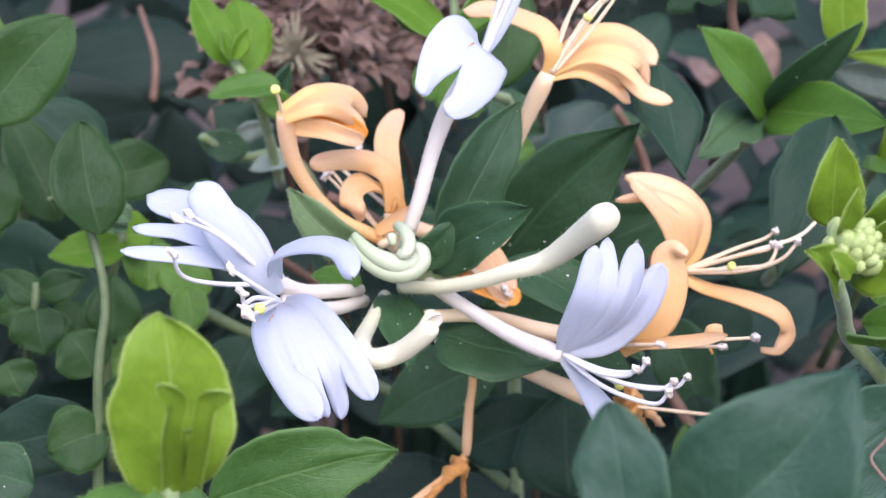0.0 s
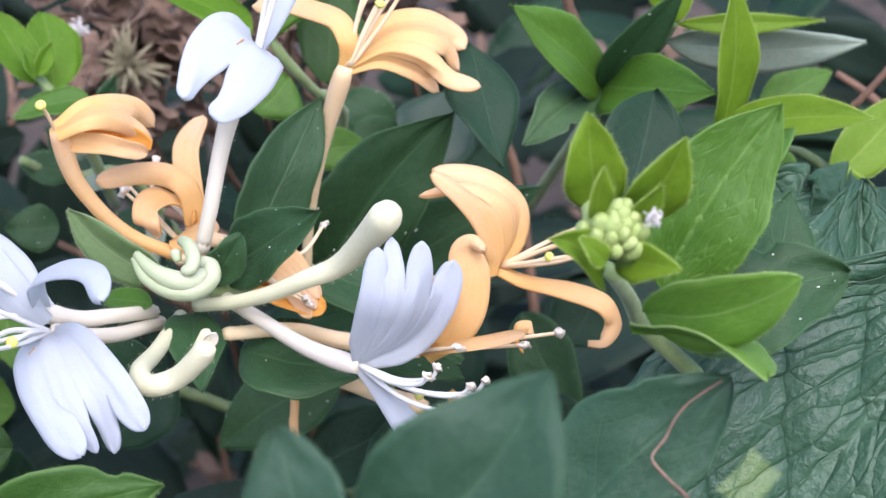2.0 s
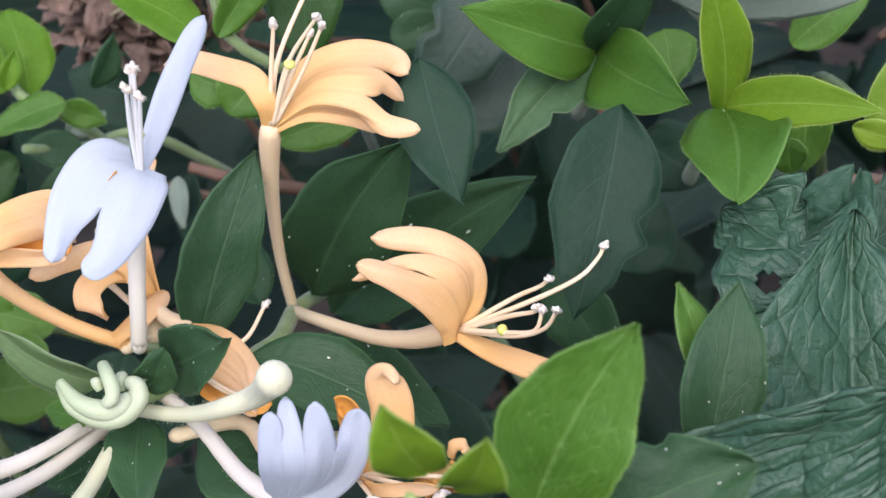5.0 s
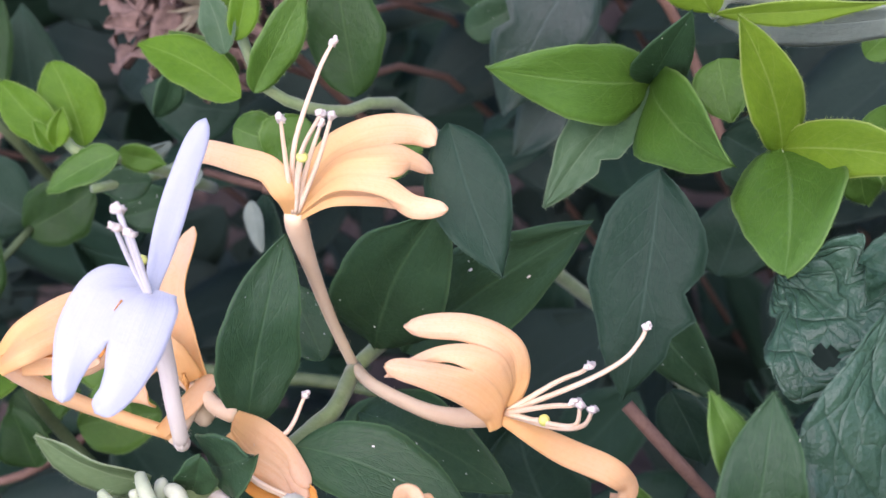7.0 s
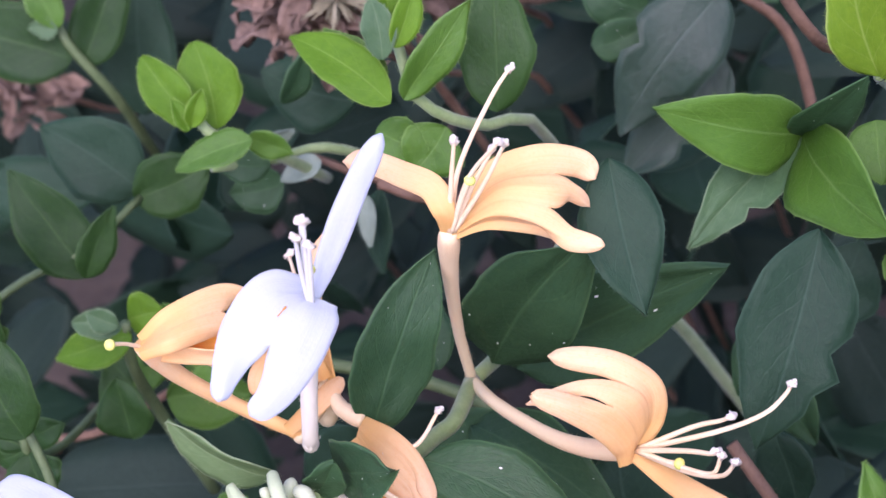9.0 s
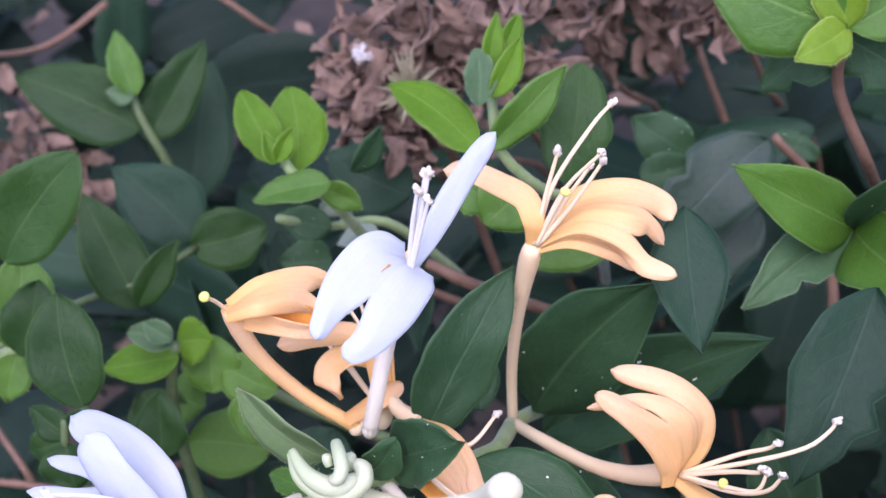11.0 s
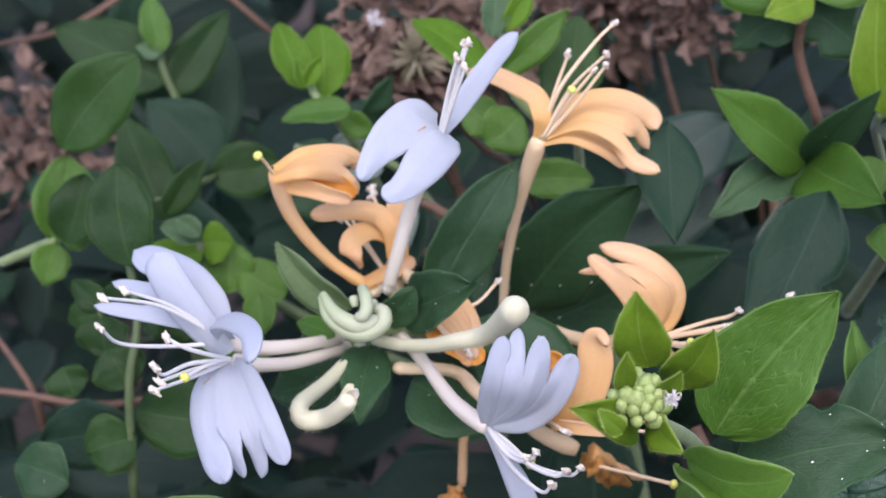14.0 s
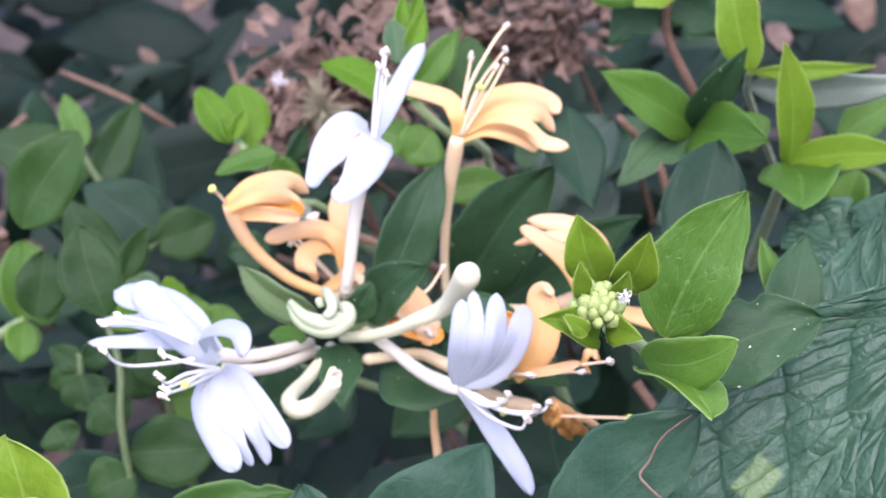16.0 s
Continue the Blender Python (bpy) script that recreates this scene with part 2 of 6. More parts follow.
WHITE_PETAL = petal_material("white petal", (0.605, 0.645, 0.66), (0.58, 0.63, 0.69), (0.52, 0.575, 0.66), 0.5, 0.5, 0.3)
ORANGE_PETAL = petal_material("apricot petal", (0.86, 0.56, 0.19), (0.88, 0.655, 0.40), (0.83, 0.50, 0.20), 0.5, 0.48, 0.35)
DEEP_ORANGE = petal_material("deep orange petal", (0.76, 0.34, 0.05), (0.80, 0.40, 0.07), (0.66, 0.24, 0.04), 0.5, 0.28, 0.4)
CREAM_TUBE = petal_material("cream downy tube", (0.60, 0.62, 0.40), (0.70, 0.69, 0.48), (0.58, 0.56, 0.36), 0.6, 0.2)
WHITE_TUBE = petal_material("white downy tube", (0.70, 0.66, 0.51), (0.73, 0.68, 0.58), (0.66, 0.60, 0.50), 0.6, 0.25)
ORANGE_TUBE = petal_material("apricot tube", (0.81, 0.70, 0.44), (0.86, 0.665, 0.40), (0.81, 0.58, 0.32), 0.55, 0.3)
COIL_GREEN = petal_material("pale green coil", (0.41, 0.49, 0.28), (0.54, 0.59, 0.41), (0.36, 0.45, 0.24), 0.5, 0.25)
FILAMENT = plain_material("white filament", (0.72, 0.72, 0.68), (0.80, 0.80, 0.77), 400, 0.5, 0.2, 0.2)
FILAMENT_ORANGE = plain_material("pale apricot filament", (0.78, 0.58, 0.34), (0.84, 0.70, 0.48), 400, 0.5, 0.2, 0.2)
ANTHER = plain_material("pollen-dusted anther", (0.86, 0.81, 0.70), (0.64, 0.54, 0.40), 1800, 0.9, 0.8)
STIGMA = plain_material("yellow-green stigma", (0.50, 0.52, 0.10), (0.62, 0.60, 0.16), 900, 0.5, 0.3)
DRY = plain_material("dry orange-brown petal", (0.34, 0.12, 0.03), (0.78, 0.42, 0.11), 420, 0.8, 0.8, 0.2)
DRY_PINK = plain_material("withered brown leaf", (0.065, 0.042, 0.030), (0.27, 0.185, 0.135), 110, 0.85, 0.9, 0.15)
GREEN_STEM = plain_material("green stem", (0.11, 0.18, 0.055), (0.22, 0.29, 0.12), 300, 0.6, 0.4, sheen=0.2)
# GREEN_STEM at about half brightness, shade painted in for stems farther back
SHADE_STEM = plain_material("green stem with shade in its colour", (0.05, 0.085, 0.03), (0.10, 0.14, 0.055), 300, 0.6, 0.4)
BROWN_STEM = plain_material("reddish-brown stem", (0.095, 0.054, 0.034), (0.19, 0.112, 0.070), 250, 0.7, 0.6)
BUD_GREEN = plain_material("pale green bud", (0.27, 0.37, 0.10), (0.40, 0.49, 0.19), 500, 0.55, 0.3, 0.15)
LITTER = plain_material("brown leaf litter", (0.024, 0.018, 0.013), (0.085, 0.062, 0.044), 30, 0.9, 1.0, dist=0.006)

# ---- builders ----
WORLD = {}


def thing(name, at, label, category, group=""):
    ob = new(name)
    ob.empty_display_size = 0.01
    ob.location = at
    WORLD[ob] = Matrix.Translation(at)
    return tagged(ob, label, category, group)


def part(name, bm, material, parent, label="", m=None):
    """Links a bmesh as one mesh object under a thing or a part."""
    for f in bm.faces:
        f.smooth = True
    me = bpy.data.meshes.new(name)
    bm.to_mesh(me)
    bm.free()
    me.materials.append(material)
    ob = new(name, me)
    m = m or Matrix.Identity(4)
    if parent:
        ob.parent = parent
        ob.matrix_parent_inverse = WORLD[parent].inverted()
    ob.matrix_basis = m
    WORLD[ob] = m
    if label:
        tagged(ob, label)
    return ob


def spline(points, n):
    """n + 1 places on a smooth curve through the points."""
    p = [Vector(q) for q in points]
    p = [2 * p[0] - p[1], *p, 2 * p[-1] - p[-2]]
    res, k = [], len(p) - 3
    for i in range(n + 1):
        x = min(i / n * k, k - 1e-6)
        j, f = int(x), x - int(x)
        a, b, c, d = p[j:j + 4]
        res.append(0.5 * (2 * b + (c - a) * f + (2 * a - 5 * b + 4 * c - d) * f * f + (3 * b - a - 3 * c + d) * f ** 3))
    return res


def add_tube(bm, points, radius, rings=14, sides=8, rough=0.0, closed=True):
    """A round tube along a curve; radius is a function of 0..1."""
    uvl = bm.loops.layers.uv.verify()
    line = spline(points, rings)
    side, loops = None, []
    for i, c in enumerate(line):
        tan = (line[min(i + 1, rings)] - line[max(i - 1, 0)]).normalized()
        if side is None:
            side = tan.orthogonal().normalized()
        side = (side - tan * side.dot(tan)).normalized()
        up, r = tan.cross(side), radius(i / rings)
        loops.append([bm.verts.new(c + (side * math.cos(k) + up * math.sin(k)) * r * (1 + rough * noise.noise(c * 900 + Vector((k, 0, 0)))))
                      for k in [2 * math.pi * j / sides for j in range(sides)]])
    for i in range(rings):
        for j in range(sides):
            f = bm.faces.new((loops[i][j], loops[i][(j + 1) % sides], loops[i + 1][(j + 1) % sides], loops[i + 1][j]))
            for lp, (uu, vv) in zip(f.loops, ((i, j), (i, j + 1), (i + 1, j + 1), (i + 1, j))):
                lp[uvl].uv = (uu / rings, vv / sides)
    bm.faces.new(loops[0][::-1])
    if closed:
        bm.faces.new(loops[-1])


def add_ball(bm, at, r, along=(0, 0, 1), stretch=1.0, seg=8, lumps=0.0):
    q = Vector(along).to_track_quat("Z", "Y").to_matrix().to_4x4()
    made = bmesh.ops.create_uvsphere(bm, u_segments=seg, v_segments=max(5, seg - 2), radius=r,
                                     matrix=Matrix.Translation(at) @ q @ Matrix.Diagonal((1, 1, stretch, 1)))
    if lumps:
        for v in made["verts"]:
            v.co += (v.co - Vector(at)) * lumps * noise.noise(v.co * 2500)


def add_down(bm, points, radius, count, length, seed):
    """Fine hairs standing off a tube: narrow slivers."""
    rnd = random.Random(seed)
    line = spline(points, 40)
    for _ in range(count):
        i = rnd.randrange(1, 40)
        c = line[i].lerp(line[i - 1], rnd.random())
        tan = (line[i] - line[i - 1]).normalized()
        s = tan.orthogonal().normalized()
        a = rnd.uniform(0, 2 * math.pi)
        o = s * math.cos(a) + tan.cross(s) * math.sin(a)
        r = radius(i / 40)
        w = tan * 0.00003
        p = c + o * r * 0.96
        bm.faces.new([bm.verts.new(q) for q in (p - w, p + w, p + (o + tan * rnd.uniform(-0.3, 0.5)) * length * rnd.uniform(0.4, 1.0))])


def tube(parent, material, name, points, r0, r1, label="", bulge=0.0, rings=14, sides=10, rough=0.05, down=120, cap=0.0, power=1.0):
    bm = bmesh.new()
    def rad(s):
        tip = math.sqrt(max(0.01, 1 - max(0.0, (s - 1 + cap) / cap) ** 2)) if cap else 1
        return (r0 + (r1 - r0) * s ** power) * (1 + bulge * math.sin(math.pi * s)) * tip
    add_tube(bm, points, rad, rings, sides, rough)
    if down:
        add_down(bm, points, rad, down, 0.0007, len(points))
    return part(name, bm, material, parent, label)


def frame_of(base, tip, normal):
    x = (Vector(tip) - Vector(base)).normalized()
    z = Vector(normal)
    z = (z - x * z.dot(x)).normalized()
    y = z.cross(x)
    m = Matrix((x, y, z)).transposed().to_4x4()
    m.translation = base
    return m


def outline(a, b):
    """A leaf's half-width along its length, widest at a / (a + b): round at its base for small a, drawn to a point for large b."""
    top = (a / (a + b)) ** a * (b / (a + b)) ** b
    return lambda u: u ** a * (1 - u) ** b / top


SHAPES = {
    "ovate": outline(0.62, 0.92),
    "oval": lambda u: math.sin(math.pi * u ** 0.93) ** 0.62,
    "lance": outline(0.8, 1.1),
    "wide": outline(0.45, 0.75),
    "blunt": outline(0.6, 0.6),
    "obovate": outline(0.8, 0.55),
}


def blade(bm, length, width, bend=0.0, side=0.0, cup=0.2, wave=0.04, shape="ovate", nu=16, nv=8, seed=0.0, m=None, thick=0.00025, twist=0.0, bites=(), quilt=0.0, holes=()):
    """A leaf blade along x, face up: bowed lengthwise, folded along the midrib, its margin a little wavy. bites: (place along, side, depth)."""
    uvl = bm.loops.layers.uv.verify()
    prof = SHAPES[shape]
    rows = {}
    for top in (1, 0):
        grid = []
        for i in range(nu + 1):
            u = i / nu
            uu = 0.5 - 0.5 * math.cos(math.pi * u) if i not in (0, nu) else u
            h = max(width / 2 * prof(min(max(uu, 1e-4), 1 - 1e-4)), width * 0.012)
            row = []
            for j in range(nv + 1):
                v = 2 * j / nv - 1
                hh = h * (1 + 0.13 * noise.noise((uu * 5 + seed * 7, 1 if v > 0 else 5, seed)) + 0.03 * noise.noise((uu * 23 + seed * 3, 2 if v > 0 else 7, seed)))
                for bu, bs, bd in bites:
                    if v * bs > 0:
                        hh *= 1 - bd * math.exp(-((uu - bu) / 0.045) ** 2)
                y = v * hh
                z = bend * length * 4 * uu * (1 - uu) + cup * abs(y) + wave * width * abs(v) ** 1.5 * math.sin(uu * 9 + seed * 5 + (2 if v > 0 else 0))
                z += 0.05 * width * noise.noise((uu * 3.5, v * 1.8 + seed * 3, seed)) + 0.012 * width * noise.noise((uu * 11, v * 5, seed)) - cup * 0.15 * h * v * v
                if quilt:
                    ph = u * 8 - abs(v) * 1.7
                    z += quilt * min(1, 3 * (0.5 - abs((ph + 0.5) % 1 - 0.5))) * min(1, abs(v) * 9)
                ang = twist * (uu - 0.3)
                y, z2 = y * math.cos(ang), z + y * math.sin(ang)
                p = Vector((uu * length, y + side * length * 4 * uu * (1 - uu), z2 - (0 if top else thick)))
                row.append(bm.verts.new(m @ p if m else p))
            grid.append(row)
        rows[top] = grid
        for i in range(nu):
            for j in range(nv):
                if any(math.hypot((i + 0.5) / nu - hu, ((2 * j + 1) / nv - 1 - hv) * 0.35) < hr for hu, hv, hr in holes):
                    continue
                ids = ((i, j), (i + 1, j), (i + 1, j + 1), (i, j + 1))
                f = bm.faces.new([grid[a][b] for a, b in (ids if top else ids[::-1])])
                for lp, (a, b) in zip(f.loops, ids if top else ids[::-1]):
                    lp[uvl].uv = (a / nu, b / nv)
    for j in (0, nv):
        for i in range(nu):
            q = [rows[1][i][j], rows[1][i + 1][j], rows[0][i + 1][j], rows[0][i][j]]
            f = bm.faces.new(q if j else q[::-1])
            for lp in f.loops:
                lp[uvl].uv = (i / nu, j / nv)


COUNT = [0]


def leaf(parent, material, base, tip, width, normal, bend=0.0, side=None, cup=0.2, wave=0.05, shape="ovate", label="", name="leaf", twist=0.0, bites=(), fine=1, fringe=True, quilt=0.0, holes=()):
    COUNT[0] += 1
    if side is None:
        side = 0.045 * math.sin(COUNT[0] * 2.3)
    bm = bmesh.new()
    length = (Vector(tip) - Vector(base)).length
    blade(bm, length, width, bend, side, cup, wave, shape, 16 * fine, 8 * fine, COUNT[0] * 0.37, None, 0.00028, twist, bites, quilt, holes)
    if fringe:
        rnd = random.Random(COUNT[0])
        uvl = bm.loops.layers.uv.verify()
        nu, nv = 16 * fine, 8 * fine
        edge = list(bm.verts)[: (nu + 1) * (nv + 1)]
        for side_j in (0, nv):
            for i in range(1, nu, max(1, fine // 3)):
                a, b = edge[i * (nv + 1) + side_j].co, edge[(i + 1) * (nv + 1) + side_j].co
                for _ in range(max(2, 9 // fine)):
                    p = a.lerp(b, rnd.random())
                    o = Vector((rnd.uniform(-0.2, 0.7), (1 if side_j else -1) * rnd.uniform(0.5, 1), rnd.uniform(-0.2, 0.5))) * 0.0005
                    w = (b - a).normalized() * 0.000022
                    f = bm.faces.new([bm.verts.new(q) for q in (p - w, p + w, p + o)])
                    for lp in f.loops:
                        lp[uvl].uv = (i / nu, 1.0 if side_j else 0.0)
    return part(name, bm, material, parent, label, frame_of(base, tip, normal))


def petal(parent, material, name, points, width, normal, lobes=(), notch=0.3, cup=0.5, w0=0.4, full=0.55, label="", nu=22, nv=48, roll=0.0, throat=0.0):
    """A petal along a curve: narrow at the throat, widest at full, rounded or lobed at its end, its section an arc of half-angle cup."""
    bm = bmesh.new()
    uvl = bm.loops.layers.uv.verify()
    line = spline(points, 60)
    span = line[-1] - line[0]
    side = span.cross(Vector(normal)).normalized()
    if not lobes:
        nv = 10
    COUNT[0] += 1
    sd = COUNT[0] * 0.53

    def place(s, v, off):
        k = min(max(s, 0.0), 1.0) * 60
        i = min(int(k), 59)
        c = line[i].lerp(line[i + 1], k - i)
        tan = (line[min(i + 2, 60)] - line[max(i - 1, 0)]).normalized()
        sv = (side - tan * side.dot(tan)).normalized()
        up = sv.cross(tan)
        g = min(s / full, 1.0)
        h = width / 2 * (w0 + (1 - w0) * (3 * g * g - 2 * g ** 3))
        if not lobes:
            e = max(0.0, (s - 0.72) / 0.28)
            h *= math.sqrt(max(1 - e * e, 0.004))
        sign = 1 if cup > 0 else -1
        mouth = max(0.0, 1 - s / 0.2) ** 2 if throat else 0.0
        half = max(abs(cup), 0.05) * (1 - mouth) + 1.7 * mouth
        a = half * v
        rr = h / half * (1 - mouth) + throat * mouth
        ripple = 0.03 * width * noise.noise((s * 3, v * 2.2, sd)) * (0.4 + s) + 0.006 * width * noise.noise((s * 1.5, v * 9, sd + 4))
        lift = sign * (rr * (1 - math.cos(a)) - throat * mouth) + ripple + roll * width * max(0.0, s - 0.8) ** 1.5 * 3 * abs(v)
        return c + sv * (rr * math.sin(a)) + up * (lift - off)

    grids = []
    for off in (0.0, 0.0003):
        grid = []
        for i in range(nu + 1):
            row = []
            for j in range(nv + 1):
                v = 2 * j / nv - 1
                end = 1.0
                if lobes:
                    v0 = -1.0
                    for v1, reach, *own in lobes:
                        if v <= v1 + 1e-6:
                            break
                        v0 = v1
                    w = abs(2 * (v - v0) / (v1 - v0) - 1)
                    end = reach - (own[0] if own else notch) * (1 - math.sqrt(max(0.0, 1 - w * w)) ** 0.8)
                row.append(bm.verts.new(place(i / nu * end, v, off)))
            grid.append(row)
        grids.append(grid)
        for i in range(nu):
            for j in range(nv):
                ids = ((i, j), (i, j + 1), (i + 1, j + 1), (i + 1, j))
                ids = ids if off else ids[::-1]
                f = bm.faces.new([grid[a][b] for a, b in ids])
                for lp, (a, b) in zip(f.loops, ids):
                    lp[uvl].uv = (a / nu, b / nv)
    g0, g1 = grids
    for j in (0, nv):
        for i in range(nu):
            bm.faces.new((g0[i][j], g0[i + 1][j], g1[i + 1][j], g1[i][j]))
    for j in range(nv):
        bm.faces.new((g0[nu][j], g0[nu][j + 1], g1[nu][j + 1], g1[nu][j]))
    return part(name, bm, material, parent, label)


def lip(parent, material, name, lobes, normal, notch=0.62, ridge=0.2, base=0.5, full=0.35, blunt=0.75, label="", nu=34, nw=10):
    """A flower's lip: lobes side by side, each along its own curve with its own half-width, grown together up to the notch and free beyond it."""
    bm = bmesh.new()
    uvl = bm.loops.layers.uv.verify()
    COUNT[0] += 1
    sd, face = COUNT[0] * 0.71, Vector(normal).normalized()
    lines = [spline(points, nu) for points, _ in lobes]

    def step(a, b, x):
        x = min(max((x - a) / (b - a), 0.0), 1.0)
        return x * x * (3 - 2 * x)

    def axes(k, i):
        tan = (lines[k][min(i + 1, nu)] - lines[k][max(i - 1, 0)]).normalized()
        side = tan.cross(face).normalized()
        return side, side.cross(tan)

    turn = 1.0
    if len(lobes) > 1:
        turn = 1.0 if sum(axes(k, nu // 2)[0].dot(lines[k + 1][nu // 2] - lines[k][nu // 2]) for k in range(len(lobes) - 1)) > 0 else -1.0
    count = len(lobes)
    halves = [wide[0] if isinstance(wide, tuple) else wide for _, wide in lobes]
    for k, (_, wide) in enumerate(lobes):
        half, slim = wide if isinstance(wide, tuple) else (wide, wide * 0.85)
        grids = []
        for off in (0.0, 0.00028):
            grid = []
            for i in range(nu + 1):
                s, c = i / nu, lines[k][i]
                side, up = axes(k, i)
                end = max(0.0, (s - blunt) / (1 - blunt))
                h = (half + (slim - half) * step(0.45, 0.92, s)) * (base + (1 - base) * step(0.0, full, s)) * math.sqrt(max(1 - end * end, 0.01))
                apart = step(notch - 0.16, notch + 0.03, s)
                edges = []
                for d in (-1, 1):
                    own = c + side * (turn * d * h)
                    if 0 <= k + d < count:
                        own = ((c + lines[k + d][i]) / 2).lerp(own, apart)
                    edges.append(own)
                grow = ridge * (0.5 + 0.5 * step(0.1, 0.55, s))
                row = []
                for j in range(nw + 1):
                    w = 2 * j / nw - 1
                    d = 1 if w > 0 else -1
                    p = c.lerp(edges[1], w) if w > 0 else c.lerp(edges[0], -w)
                    rip = half * (0.12 * noise.noise((s * 3.1, w * 1.3 + k * 2, sd)) + 0.04 * noise.noise((s * 9, w * 4 + k * 5, sd + 3)))
                    lift, swell, free = up, grow * half, 1.0
                    if 0 <= k + d < count:
                        shared = abs(w) * (1 - apart)
                        lift = up.lerp((up + axes(k + d, i)[1]) / 2, shared).normalized()
                        swell += (grow * (half + halves[k + d]) / 2 - swell) * shared
                        free = 0.10 * step(0.05, 0.4, s) + 0.90 * apart
                        rip *= 1 - w * w * (1 - apart)
                    row.append(bm.verts.new(p + lift * (swell * (1 - w * w * free) + rip - off)))
                grid.append(row)
            grids.append(grid)
            for i in range(nu):
                for j in range(nw):
                    ids = ((i, j), (i, j + 1), (i + 1, j + 1), (i + 1, j))
                    ids = ids if off else ids[::-1]
                    f = bm.faces.new([grid[a][b] for a, b in ids])
                    for lp, (a, b) in zip(f.loops, ids):
                        lp[uvl].uv = (a / nu, (k + b / nw) / count)
        g0, g1 = grids
        for j in (0, nw):
            for i in range(nu):
                f = bm.faces.new((g0[i][j], g0[i + 1][j], g1[i + 1][j], g1[i][j]))
                for lp, a in zip(f.loops, (i, i + 1, i + 1, i)):
                    lp[uvl].uv = (a / nu, (k + j / nw) / count)
        for j in range(nw):
            bm.faces.new((g0[nu][j], g0[nu][j + 1], g1[nu][j + 1], g1[nu][j]))
    bmesh.ops.remove_doubles(bm, verts=[v for v in bm.verts], dist=0.00001)
    bmesh.ops.recalc_face_normals(bm, faces=bm.faces)
    return part(name, bm, material, parent, label)


def flower(parent, material, points, r0, r1, label, name="flower"):
    """A flower's tube, from its foot to its throat; the lips and stamens hang on it."""
    bm = bmesh.new()
    def rad(s):
        return (r0 + (r1 - r0) * s ** 2.2) * (1 - 0.35 * max(0.0, (s - 0.86) / 0.14) ** 2) 
    add_tube(bm, points, rad, 20, 14, 0.05, True)
    add_down(bm, points, rad, 220, 0.0006, 4)
    add_ball(bm, Vector(points[0]), r0 * 1.1, Vector(points[1]) - Vector(points[0]), 1.2)
    return part(name, bm, material, parent, label)


def stamen(parent, points, orange=False, r=0.00034, head=0.00088):
    """A thread along a curve with a two-lobed anther set across its end."""
    bm = bmesh.new()
    p = [Vector(q) for q in points]
    b, back = p[-1], p[-2]
    add_tube(bm, p, lambda s: r * (1.2 - 0.45 * s), 16, 7)
    n0 = len(bm.faces)
    out = (b - back).normalized()
    along = Vector((out.y, -out.x, 0.6)).normalized()
    add_ball(bm, b, head * 0.6, along, 1.9, 9, 0.9)
    add_ball(bm, b + out * head * 0.45 + along * head * 0.3, head * 0.42, along, 1.4, 7, 0.9)
    bm.faces.ensure_lookup_table()
    for f in bm.faces[n0:]:
        f.material_index = 1
    fil = part("stamen", bm, FILAMENT_ORANGE if orange else FILAMENT, parent)
    fil.data.materials.append(ANTHER)
    return fil


def style(parent, start, tip, bow=(0, 0, 0), orange=False, r=0.0003, head=0.0008):
    bm = bmesh.new()
    a, b = Vector(start), Vector(tip)
    add_tube(bm, [a, (a + b) / 2 + Vector(bow), b], lambda s: r, 12, 6)
    n0 = len(bm.faces)
    add_ball(bm, b, head, b - a, 0.8, 10)
    bm.faces.ensure_lookup_table()
    for f in bm.faces[n0:]:
        f.material_index = 1
    ob = part("style", bm, FILAMENT_ORANGE if orange else FILAMENT, parent, "pale style with a round yellow-green stigma")
    ob.data.materials.append(STIGMA)
    return ob




def crumple(parent, a, b, size, material=None, label="shrivelled rust-brown petal"):
    """A dried, shrivelled petal: a twisted, creased strip."""
    COUNT[0] += 1
    bm = bmesh.new()
    a, b = Vector(a), Vector(b)
    for k in range(4):
        o = Vector((noise.noise((k, COUNT[0], 1)), noise.noise((k, COUNT[0], 4)), noise.noise((k, COUNT[0], 8)))) * size
        add_tube(bm, [a, a.lerp(b, 0.35) + o, a.lerp(b, 0.7) - o * 0.7, b + o * 1.2],
                 lambda s: size * 0.22 * (0.7 + 0.5 * math.sin(s * 7 + k)) * (1.1 - s * 0.6), 18, 7, 0.9)
    return part("withered_petal", bm, material or DRY, parent, label)


def bud_cluster(parent, at, up, size):
    """A head of tiny egg-shaped buds."""
    up = Vector(up)
    s = up.orthogonal().normalized()
    t = up.cross(s)
    for k in range(26):
        a, r = k * 2.39996, math.sqrt((k + 0.5) / 26)
        off = (s * math.cos(a) + t * math.sin(a)) * r * size * 0.52 + up * size * 0.75 * math.sqrt(max(0, 1 - r * r * 0.9))
        bm = bmesh.new()
        add_ball(bm, Vector(at) - up * size * 0.35 + off, size * 0.150 * (1 + 0.25 * math.sin(k * 5)), up * 0.6 + off / size, 1.5, 10, 0.25)
        part("bud", bm, BUD_GREEN, parent)


